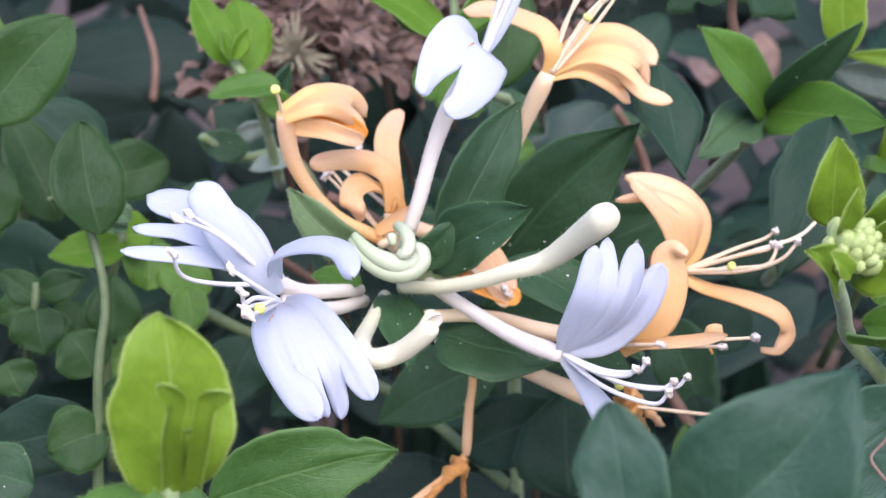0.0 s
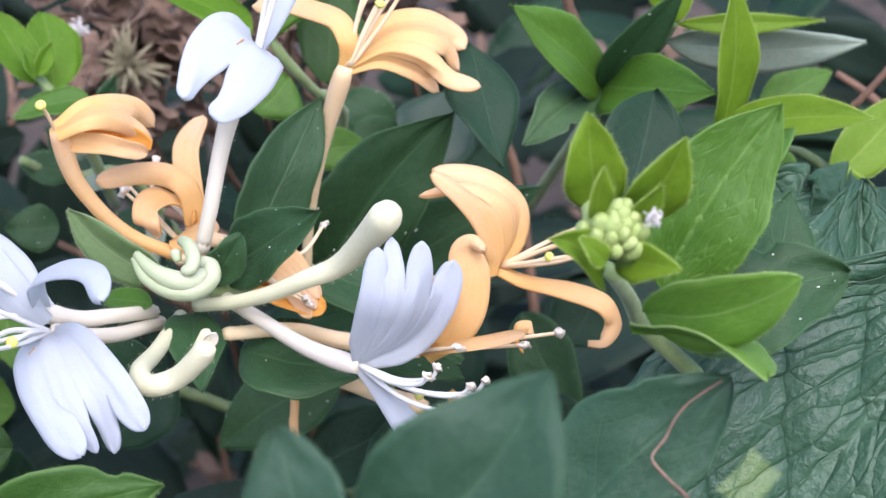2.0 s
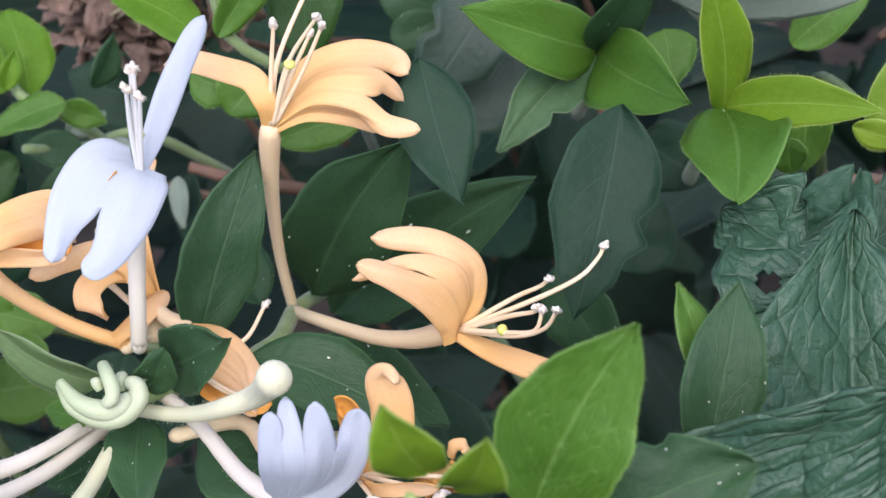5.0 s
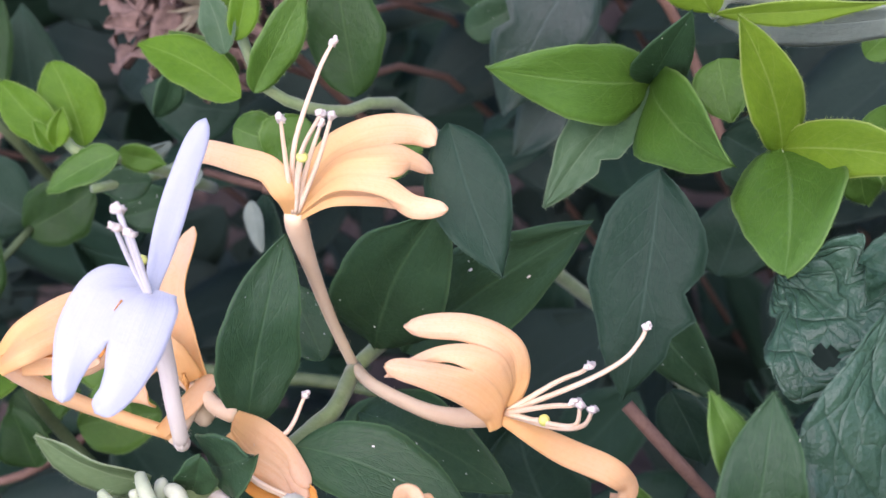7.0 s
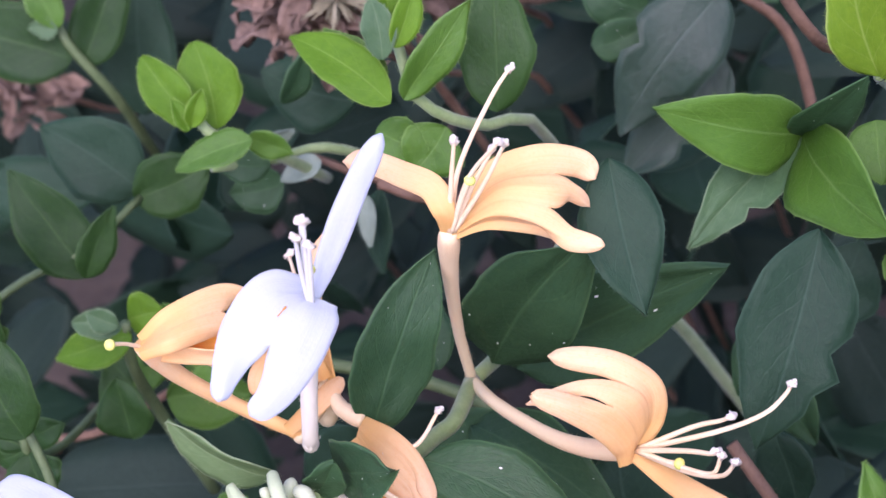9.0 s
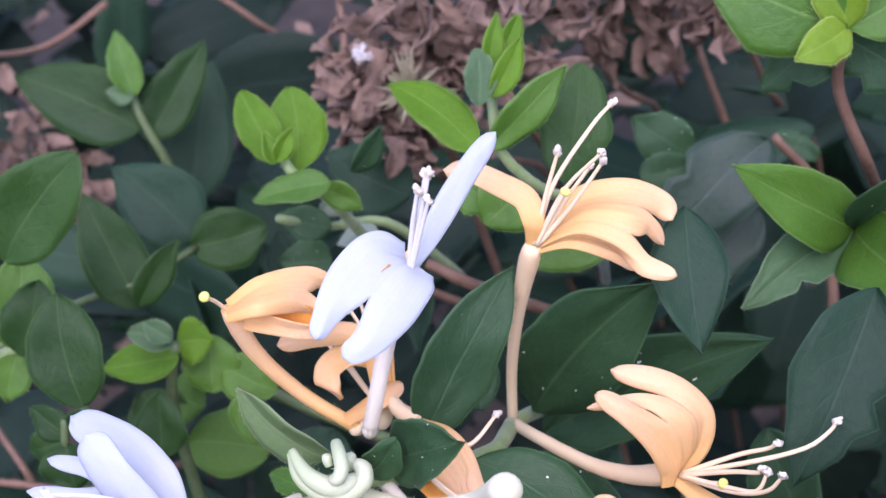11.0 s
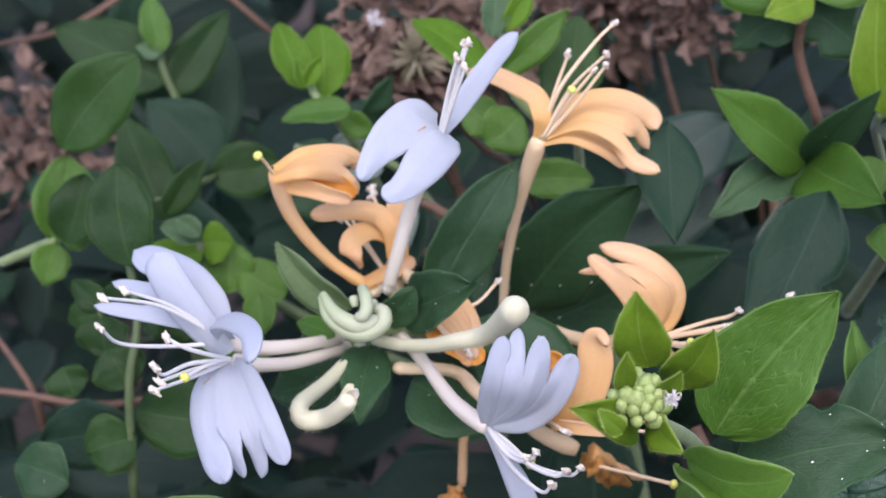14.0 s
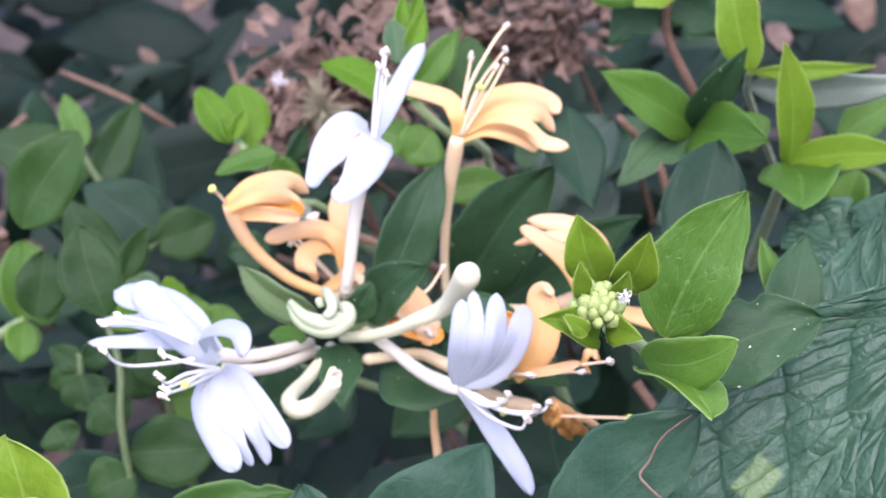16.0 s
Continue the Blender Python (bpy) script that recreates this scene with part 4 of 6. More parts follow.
stamen(f, [(0.0252, 0.0342, 0.4698), (0.0310, 0.0350, 0.4765), (0.0353, 0.0361, 0.4822)], orange=True)
stamen(f, [(0.0250, 0.0342, 0.4698), (0.0296, 0.0352, 0.4765), (0.0332, 0.0366, 0.4810)], orange=True)
style(f, (0.0250, 0.0340, 0.4698), (0.0303, 0.0333, 0.4790), (0.0000, 0.0000, 0.0003), orange=True)
f = flower(main, ORANGE_TUBE, [(0.0144, 0.0437, 0.4307), (0.0210, 0.0352, 0.4346), (0.0307, 0.0273, 0.4365), (0.0379, 0.0230, 0.4385), (0.0446, 0.0200, 0.4416)], 0.0009, 0.0018, "apricot-yellow two-lipped honeysuckle flower with long stamens")
lip(f, ORANGE_PETAL, "upper_lip", [([(0.0452, 0.0206, 0.4420), (0.0476, 0.0222, 0.4453), (0.0481, 0.0233, 0.4499), (0.0440, 0.0239, 0.4540), (0.0361, 0.0241, 0.4559)], (0.0021, 0.0017)),
                                   ([(0.0450, 0.0202, 0.4416), (0.0470, 0.0210, 0.4452), (0.0464, 0.0206, 0.4508), (0.0410, 0.0198, 0.4542), (0.0340, 0.0170, 0.4546)], (0.0016, 0.0008)),
                                   ([(0.0445, 0.0184, 0.4409), (0.0446, 0.0186, 0.4444), (0.0430, 0.0178, 0.4496), (0.0398, 0.0162, 0.4546), (0.0360, 0.0151, 0.4586)], (0.0023, 0.0015))], (0.5, -0.55, 0.65), notch=0.7, base=0.75, blunt=0.84, ridge=0.25)
lip(f, ORANGE_PETAL, "lower_lip", [([(0.0448, 0.0196, 0.4412), (0.0486, 0.0169, 0.4402), (0.0539, 0.0128, 0.4402), (0.0590, 0.0102, 0.4388), (0.0605, 0.0098, 0.4357), (0.0589, 0.0094, 0.4330), (0.0570, 0.0121, 0.4316)], (0.0018, 0.0009))], (0.3, -0.5, 0.8), base=0.6, blunt=0.93, ridge=0.3)
T = (0.0450, 0.0199, 0.4415)
stamen(f, [T, (0.0566, 0.0190, 0.4456), (0.0627, 0.0203, 0.4471), (0.0655, 0.0220, 0.4485), (0.0666, 0.0229, 0.4497)], orange=True)
stamen(f, [T, (0.0533, 0.0203, 0.4452), (0.0575, 0.0195, 0.4472), (0.0591, 0.0188, 0.4488)], orange=True)
stamen(f, [T, (0.0532, 0.0157, 0.4460), (0.0570, 0.0136, 0.4478), (0.0579, 0.0132, 0.4488)], orange=True)
stamen(f, [T, (0.0535, 0.0136, 0.4443), (0.0585, 0.0104, 0.4474), (0.0609, 0.0098, 0.4506)], orange=True)
stamen(f, [T, (0.0530, 0.0140, 0.4446), (0.0570, 0.0118, 0.4462), (0.0585, 0.0124, 0.4488)], orange=True)
style(f, T, (0.0521, 0.0148, 0.4446), (0.0000, 0.0000, -0.0004), orange=True)
f = flower(main, ORANGE_PETAL, [(-0.0021, 0.0207, 0.4468), (-0.0098, 0.0224, 0.4506), (-0.0150, 0.0210, 0.4588), (-0.0164, 0.0184, 0.4682)], 0.0010, 0.0016, "apricot-yellow honeysuckle flower with a folded, hooded upper lip")
lip(f, ORANGE_PETAL, "upper_lip", [([(-0.0163, 0.0190, 0.4680), (-0.0118, 0.0212, 0.4702), (-0.0070, 0.0270, 0.4682), (-0.0046, 0.0300, 0.4640)], 0.0016),
                                   ([(-0.0161, 0.0172, 0.4680), (-0.0110, 0.0174, 0.4696), (-0.0070, 0.0222, 0.4668), (-0.0048, 0.0255, 0.4621)], 0.0016)], (-0.1, -0.85, 0.5), notch=0.82, base=0.8, blunt=0.86, ridge=0.35)
lip(f, ORANGE_PETAL, "side_lobe", [([(-0.0164, 0.0182, 0.4676), (-0.0148, 0.0188, 0.4661), (-0.0104, 0.0184, 0.4655), (-0.0071, 0.0190, 0.4642), (-0.0043, 0.0206, 0.4628)], 0.0015)], (-0.1, -0.95, 0.15), base=0.8, blunt=0.86, ridge=-0.3)
lip(f, DEEP_ORANGE, "inner_lobe", [([(-0.0125, 0.0210, 0.4668), (-0.0085, 0.0214, 0.4656), (-0.0060, 0.0222, 0.4640), (-0.0045, 0.0222, 0.4625)], 0.0019)], (0.1, -0.95, 0.2), base=0.8, blunt=0.84, ridge=-0.45)
stamen(f, [(-0.0025, 0.0302, 0.4445), (-0.0070, 0.0330, 0.4486), (-0.0114, 0.0355, 0.4522)], orange=True)
stamen(f, [(-0.0025, 0.0302, 0.4445), (-0.0068, 0.0332, 0.4490), (-0.0105, 0.0357, 0.4529)], orange=True)
style(f, (-0.0165, 0.0186, 0.4676), (-0.0170, 0.0138, 0.4732), (0.0000, 0.0000, 0.0004), orange=True)
f = flower(main, ORANGE_TUBE, [(0.0000, 0.0265, 0.4441), (-0.0001, 0.0286, 0.4459), (0.0003, 0.0293, 0.4475)], 0.0016, 0.0022, "fading apricot honeysuckle flower with curled lips")
petal(f, ORANGE_PETAL, "lower_lip", [(0.0003, 0.0293, 0.4475), (-0.0009, 0.0341, 0.4523), (-0.0015, 0.0392, 0.4570), (0.0004, 0.0488, 0.4592)], 0.0042, (0.04, -0.51, 0.86), cup=.5, w0=.8)
lip(f, ORANGE_PETAL, "upper_lip", [([(0.0000, 0.0288, 0.4485), (-0.0006, 0.0292, 0.4538), (-0.0038, 0.0300, 0.4562), (-0.0085, 0.0272, 0.4576), (-0.0132, 0.0245, 0.4577)], 0.0018)], (0.3, -0.85, 0.4), base=0.9, blunt=0.86, ridge=0.4)
petal(f, ORANGE_PETAL, "upper_lip", [(-0.0017, 0.0309, 0.4517), (-0.0042, 0.0288, 0.4537), (-0.0062, 0.0256, 0.4535), (-0.0065, 0.0240, 0.4510), (-0.0054, 0.0251, 0.4479)], 0.0040, (0.45, -0.67, 0.60), cup=-.5, w0=.9)
petal(f, ORANGE_PETAL, "upper_lip", [(-0.0025, 0.0195, 0.4486), (0.0005, 0.0239, 0.4486), (0.0032, 0.0292, 0.4482)], 0.0030, (0.73, -0.41, 0.55), cup=.6, w0=.7)
crumple(f, (-0.0008, 0.0268, 0.4466), (0.0002, 0.0275, 0.4511), 0.002)
stamen(f, [(0.0003, 0.0293, 0.4475), (-0.0125, 0.0551, 0.4485)], orange=True)
stamen(f, [(0.0003, 0.0293, 0.4475), (-0.0025, 0.0330, 0.4530), (-0.0063, 0.0370, 0.4560)], orange=True)
f = flower(main, ORANGE_TUBE, [(-0.0016, 0.0206, 0.4463), (0.0010, 0.0268, 0.4468), (0.0040, 0.0243, 0.4470), (0.0072, 0.0226, 0.4464)], 0.0010, 0.0014, "fading apricot honeysuckle flower with curled lips")
lip(f, ORANGE_PETAL, "upper_lip", [([(0.0068, 0.0226, 0.4460), (0.0128, 0.0178, 0.4478), (0.0162, 0.0152, 0.4458), (0.0186, 0.0115, 0.4420)], 0.0015),
                                   ([(0.0066, 0.0216, 0.4456), (0.0120, 0.0160, 0.4470), (0.0156, 0.0138, 0.4446), (0.0182, 0.0102, 0.4410)], 0.0013),
                                   ([(0.0064, 0.0206, 0.4452), (0.0110, 0.0144, 0.4460), (0.0146, 0.0124, 0.4436), (0.0174, 0.0092, 0.4402)], 0.0015)], (0.45, -0.65, 0.6), notch=0.85, base=0.8, blunt=0.87, ridge=0.3)
lip(f, DEEP_ORANGE, "lower_lip", [([(0.0090, 0.0150, 0.4455), (0.0120, 0.0122, 0.4440), (0.0160, 0.0108, 0.4424), (0.0196, 0.0104, 0.4410)], 0.0021)], (0.3, -0.6, 0.74), base=0.8, blunt=0.85, ridge=-0.3)
stamen(f, [(0.0120, 0.0160, 0.4470), (0.0165, 0.0175, 0.4470), (0.0197, 0.0210, 0.4497)], orange=True)
stamen(f, [(0.0090, 0.0140, 0.4470), (0.0130, 0.0110, 0.4452), (0.0170, 0.0095, 0.4432)], orange=True)
stamen(f, [(0.0092, 0.0138, 0.4468), (0.0132, 0.0107, 0.4448), (0.0174, 0.0094, 0.4424)], orange=True)
f = flower(main, ORANGE_TUBE, [(0.0056, 0.0091, 0.4388), (0.0143, 0.0109, 0.4379), (0.0223, -0.0007, 0.4409), (0.0328, -0.0042, 0.4401)], 0.001, 0.0015, "apricot-yellow two-lipped honeysuckle flower with long stamens")
lip(f, ORANGE_PETAL, "upper_lip", [([(0.0330, -0.0045, 0.4402), (0.0384, -0.0052, 0.4440), (0.0402, -0.0034, 0.4490), (0.0399, -0.0018, 0.4530), (0.0410, -0.0024, 0.4546), (0.0424, -0.0040, 0.4538)], (0.0027, 0.0008))], (0.1, -0.95, 0.25), base=0.8, blunt=0.9, ridge=0.3)
lip(f, DEEP_ORANGE, "side_lobe", [([(0.0345, -0.0042, 0.4420), (0.0343, -0.0028, 0.4456), (0.0337, -0.0012, 0.4484), (0.0328, -0.0016, 0.4488)], 0.0019)], (-0.3, -0.9, 0.3), base=0.9, blunt=0.85, ridge=-0.3)
petal(f, ORANGE_PETAL, "lower_lip", [(0.0328, -0.0042, 0.4401), (0.0374, -0.0111, 0.4436), (0.0426, -0.0137, 0.4453), (0.0467, -0.0161, 0.4472)], 0.0019, (-0.70, -0.67, 0.25), cup=.6, w0=.8)
petal(f, ORANGE_PETAL, "lower_lip", [(0.0453, -0.0039, 0.4408), (0.0462, -0.0042, 0.4425), (0.0479, -0.0042, 0.4425), (0.0484, -0.0038, 0.4409)], 0.0018, (0.00, -0.90, 0.44), cup=-.8, w0=.9)
crumple(f, (0.0458, -0.0049, 0.4409), (0.0466, -0.0056, 0.4393), 0.0012)
stamen(f, [(0.0328, -0.0042, 0.4401), (0.0511, -0.0135, 0.4456)], orange=True)
stamen(f, [(0.0328, -0.0042, 0.4401), (0.0380, -0.0145, 0.4450)], orange=True)
stamen(f, [(0.0328, -0.0042, 0.4401), (0.0465, -0.0145, 0.4447)], orange=True)
f = flower(main, ORANGE_TUBE, [(0.0108, 0.0114, 0.4339), (0.0210, 0.0211, 0.4239), (0.0271, 0.0188, 0.4220), (0.0325, 0.0192, 0.4194)], 0.0012, 0.0017, "withered honeysuckle flower with a browned crumpled end")
crumple(f, (0.0366, 0.0099, 0.4235), (0.0407, 0.0214, 0.4120), 0.006)
crumple(f, (0.0352, 0.0125, 0.4225), (0.0378, 0.0190, 0.4130), 0.005)
crumple(f, (0.0366, 0.0110, 0.4250), (0.0432, 0.0190, 0.4150), 0.004, ORANGE_PETAL, "limp apricot petal end")
style(f, (0.0367, 0.0101, 0.4230), (0.0506, 0.0072, 0.4227), (0.0000, 0.0000, 0.0000), orange=True)
f = flower(main, ORANGE_PETAL, [(0.0091, 0.0164, 0.4355), (0.0124, 0.0222, 0.4241), (0.0119, 0.0213, 0.4161), (0.0115, 0.0207, 0.4086)], 0.0006, 0.0009, "withered honeysuckle flower hanging on a long apricot tube")
crumple(f, (0.0110, 0.0200, 0.4077), (0.0040, 0.0150, 0.4020), 0.0055)
petal(f, ORANGE_PETAL, "limp_petal", [(0.0114, 0.0204, 0.4084), (0.0085, 0.0186, 0.4062), (0.0053, 0.0164, 0.4046), (0.0021, 0.0142, 0.4032)], 0.0011, (0.1, -0.9, 0.4), cup=.6, w0=.7)
crumple(f, (0.0114, 0.0204, 0.4084), (0.0070, 0.0180, 0.4050), 0.003, ORANGE_PETAL, "limp apricot petal end")
crumple(f, (0.0110, 0.0200, 0.4077), (0.0111, 0.0250, 0.3978), 0.003)

right = thing("honeysuckle_leafy_shoot", (0.0659, 0.0673, 0.4529), "leafy honeysuckle shoot with paired smooth green leaves", "honeysuckle", "leafy shoots")
leaf(right, MID_LEAF, (0.0659, 0.0673, 0.4529), (0.0506, 0.0518, 0.4725), 0.0110, (0.79, -0.59, 0.15), bend=0.06, side=0.02, cup=.3)
leaf(right, MID_LEAF, (0.0659, 0.0673, 0.4529), (0.0802, 0.0377, 0.4601), 0.0124, (-0.68, -0.15, 0.72), bend=0.06, side=-0.03, cup=.25)
leaf(right, DARK_LEAF, (0.0659, 0.0673, 0.4529), (0.0781, 0.0536, 0.4728), 0.0077, (-0.22, -0.86, -0.45), bend=0.05, side=0.03, cup=.3)
leaf(right, SAGE_LEAF, (0.0659, 0.0673, 0.4529), (0.0510, 0.0478, 0.4507), 0.0091, (0.54, -0.49, 0.68), bend=0.05, side=-0.04, cup=.2, fine=3, bites=((.6, 1, .4),))
tube(right, GREEN_STEM, "stem", [(0.0659, 0.0673, 0.4529), (0.0644, 0.0746, 0.4459), (0.0537, 0.1120, 0.4139)], 0.001, 0.0013)

rosette = thing("honeysuckle_leafy_shoot", (0.0835, 0.0522, 0.4489), "young honeysuckle shoot with bright yellow-green leaves", "honeysuckle", "leafy shoots")
leaf(rosette, YOUNG_LEAF, (0.0835, 0.0522, 0.4489), (0.0847, 0.0475, 0.4752), 0.0078, (0.42, -0.89, -0.18), bend=0.04, side=-0.03, cup=.35, shape="ovate")
leaf(rosette, YOUNG_LEAF, (0.0835, 0.0522, 0.4489), (0.1047, 0.0376, 0.4541), 0.0076, (-0.53, -0.54, 0.65), bend=0.05, side=0.03, cup=.3)
leaf(rosette, MID_LEAF, (0.0835, 0.0522, 0.4489), (0.0845, 0.0259, 0.4518), 0.0143, (0.04, 0.11, 0.99), bend=0.05, cup=.15, shape="oval")
leaf(rosette, MID_LEAF, (0.0918, 0.0561, 0.4392), (0.0912, 0.0560, 0.4328), 0.0055, (0.06, -1.00, 0.02), bend=0, cup=.1)
leaf(rosette, MID_LEAF, (0.0763, 0.0658, 0.4556), (0.0768, 0.0585, 0.4500), 0.0086, (0.16, -0.59, 0.79), bend=0, cup=.1)
tube(rosette, GREEN_STEM, "stem", [(0.0835, 0.0522, 0.4489), (0.0811, 0.0606, 0.4404), (0.0726, 0.0953, 0.4073)], 0.001, 0.0014)

upright = thing("honeysuckle_leafy_shoot", (0.0641, 0.0856, 0.4781), "honeysuckle shoot with bright young leaves on a reddish stem", "honeysuckle", "leafy shoots")
leaf(upright, MID_LEAF, (0.0641, 0.0856, 0.4781), (0.0415, 0.0848, 0.4908), 0.0156, (0.22, -0.92, 0.33), bend=0.05, cup=.2)
leaf(upright, MID_LEAF, (0.0641, 0.0856, 0.4781), (0.0780, 0.0945, 0.4851), 0.0110, (0.28, -0.83, 0.49), bend=0.05, cup=.2)
leaf(upright, YOUNG_LEAF, (0.0641, 0.0856, 0.4781), (0.0616, 0.0876, 0.4916), 0.0087, (0.15, -0.97, 0.17), bend=0.05, cup=.3)
leaf(upright, YOUNG_LEAF, (0.0641, 0.0856, 0.4781), (0.0567, 0.0774, 0.4768), 0.0069, (0.57, -0.61, 0.55), bend=0.05, cup=.2)
leaf(upright, DARK_LEAF, (0.0635, 0.0931, 0.4746), (0.0498, 0.0880, 0.4658), 0.0105, (0.09, -0.92, 0.38), bend=0.03, cup=.1, wave=.08, bites=((.7, 1, .5), (.45, -1, .3)))
leaf(upright, DARK_LEAF, (0.0618, 0.0921, 0.4740), (0.0750, 0.0951, 0.4625), 0.0114, (0.37, -0.91, 0.19), bend=0.03, cup=.1, wave=.08, bites=((.6, 1, .5), (.4, -1, .3)))
tube(upright, BROWN_STEM, "stem", [(0.0641, 0.0856, 0.4781), (0.0619, 0.0898, 0.4657), (0.0661, 0.0938, 0.4488), (0.0660, 0.1267, 0.4221)], 0.0009, 0.0011)

narrow = thing("honeysuckle_leafy_shoot", (0.0768, 0.0815, 0.4576), "honeysuckle twig with a narrow bright leaf above a pale underside", "honeysuckle", "leafy shoots")
leaf(narrow, YOUNG_LEAF, (0.0783, 0.0640, 0.4642), (0.1013, 0.0572, 0.4649), 0.0034, (-0.3, -0.92, 0.22), bend=0.02, cup=.3, shape="lance")
leaf(narrow, PALE_LEAF, (0.0770, 0.0684, 0.4601), (0.1088, 0.0600, 0.4599), 0.0093, (-0.25, -0.94, -0.25), bend=0.03, cup=.1, shape="lance")
leaf(narrow, YOUNG_LEAF, (0.0781, 0.0638, 0.4646), (0.0770, 0.0660, 0.4880), 0.0088, (0.15, -0.95, 0.2), bend=0.03, cup=.35, fine=2)
tube(narrow, GREEN_STEM, "stem", [(0.0781, 0.0642, 0.4645), (0.0772, 0.0700, 0.4600), (0.0771, 0.0853, 0.4510), (0.0807, 0.1205, 0.4203)], 0.0007, 0.0008)

edge = thing("honeysuckle_leafy_shoot", (0.1046, 0.0604, 0.4370), "honeysuckle shoot with light green pointed leaves", "honeysuckle", "leafy shoots")
leaf(edge, YOUNG_LEAF, (0.1036, 0.0602, 0.4366), (0.1189, 0.0703, 0.4472), 0.0098, (0.19, -0.83, 0.52), bend=0.04, cup=.2)
leaf(edge, YOUNG_LEAF, (0.1010, 0.0586, 0.4381), (0.1104, 0.0561, 0.4347), 0.0046, (-0.17, -0.96, 0.23), bend=0.04, cup=.2)
leaf(edge, MID_LEAF, (0.0940, 0.0746, 0.4438), (0.1074, 0.0780, 0.4498), 0.0076, (0.01, -0.89, 0.46), bend=0.04, cup=.15)
leaf(edge, MID_LEAF, (0.0969, 0.0681, 0.4395), (0.0931, 0.0642, 0.4273), 0.0086, (-0.34, -0.86, 0.38), bend=0.04, cup=.2)
leaf(edge, NET_LEAF, (0.1163, 0.0494, 0.4366), (0.0992, 0.0323, 0.4257), 0.0176, (-0.00, -0.54, 0.84), bend=0.04, cup=.2, fine=3, quilt=.0003)
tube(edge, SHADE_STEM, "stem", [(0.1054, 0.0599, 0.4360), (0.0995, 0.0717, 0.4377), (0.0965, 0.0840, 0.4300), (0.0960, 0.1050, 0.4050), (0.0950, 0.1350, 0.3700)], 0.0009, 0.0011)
tube(edge, BROWN_STEM, "stem", [(0.1202, 0.0793, 0.4517), (0.1128, 0.0803, 0.4430), (0.1075, 0.0830, 0.4373)], 0.0006, 0.0007)

budshoot = thing("honeysuckle_budding_shoot", (0.0580, -0.0341, 0.4590), "honeysuckle shoot with a cluster of tiny pale green buds", "honeysuckle")
tube(budshoot, GREEN_STEM, "stem", [(0.0548, -0.0422, 0.4663), (0.0580, -0.0341, 0.4590), (0.0602, -0.0295, 0.4529), (0.0666, -0.0268, 0.4448), (0.0725, -0.0031, 0.4287)], 0.0009, 0.0012)
leaf(budshoot, YOUNG_LEAF, (0.0543, -0.0404, 0.4729), (0.0534, -0.0437, 0.4848), 0.0070, (0.19, -0.95, -0.25), bend=0.05, side=0.04, cup=.25)
leaf(budshoot, YOUNG_LEAF, (0.0570, -0.0422, 0.4719), (0.0629, -0.0476, 0.4827), 0.0063, (-0.13, -0.91, -0.38), bend=0.06, side=-0.05, cup=.3)
leaf(budshoot, VEINED_LEAF, (0.0618, -0.0345, 0.4600), (0.0764, -0.0308, 0.4801), 0.0138, (0.00, -0.93, 0.38), bend=0.03, side=0.04, cup=.2, fine=3)
leaf(budshoot, SPRING_LEAF, (0.0589, -0.0407, 0.4600), (0.0731, -0.0566, 0.4695), 0.0087, (-0.72, -0.69, -0.07), bend=0.05, side=-0.06, cup=.15, shape="oval")
leaf(budshoot, SPRING_LEAF, (0.0578, -0.0385, 0.4570), (0.0690, -0.0610, 0.4611), 0.0098, (0.50, -0.25, 0.82), bend=0.05, side=0.06, cup=.2, shape="oval", fine=2, bites=((.95, -1, .3),))
leaf(budshoot, DARK_LEAF, (0.0640, -0.0335, 0.4528), (0.0849, -0.0288, 0.4577), 0.0128, (-0.45, -0.80, 0.35), bend=0.05, side=0.06, cup=.18, wave=.08, shape="oval", fine=2, bites=((.62, 1, .25),))
leaf(budshoot, YOUNG_LEAF, (0.0538, -0.0463, 0.4667), (0.0478, -0.0570, 0.4764), 0.0053, (0.90, -0.43, 0.08), bend=0.08, cup=.3)
leaf(budshoot, YOUNG_LEAF, (0.0555, -0.0471, 0.4694), (0.0607, -0.0576, 0.4721), 0.0046, (-0.86, -0.32, 0.41), bend=0.05, cup=.3)
leaf(budshoot, YOUNG_LEAF, (0.0529, -0.0503, 0.4754), (0.0537, -0.0533, 0.4822), 0.0028, (0.38, -0.83, -0.41), bend=0.05, cup=.5)
leaf(budshoot, YOUNG_LEAF, (0.0564, -0.0482, 0.4738), (0.0598, -0.0516, 0.4793), 0.0028, (-0.15, -0.88, -0.45), bend=0.05, cup=.5)
leaf(budshoot, YOUNG_LEAF, (0.0534, -0.0548, 0.4723), (0.0509, -0.0560, 0.4758), 0.0025, (0.59, -0.79, 0.15), bend=0.05, cup=.4)
bud_cluster(budshoot, (0.0545, -0.0497, 0.4735), (0.34, -0.44, 0.83), 0.0062)

behindbud = thing("honeysuckle_leafy_shoot", (0.0783, -0.0104, 0.4424), "honeysuckle shoot with upright mid-green leaves", "honeysuckle", "leafy shoots")
leaf(behindbud, DARK_LEAF, (0.0779, -0.0109, 0.4420), (0.0845, 0.0028, 0.4566), 0.0103, (0.30, -0.76, 0.57), bend=0.04, cup=.25)
leaf(behindbud, MID_LEAF, (0.0783, -0.0028, 0.4469), (0.0769, 0.0046, 0.4563), 0.0059, (0.67, -0.53, 0.51), bend=0.04, cup=.2)
tube(behindbud, GREEN_STEM, "stem", [(0.0779, -0.0109, 0.4420), (0.0678, 0.0261, 0.3927)], 0.0012, 0.0014)

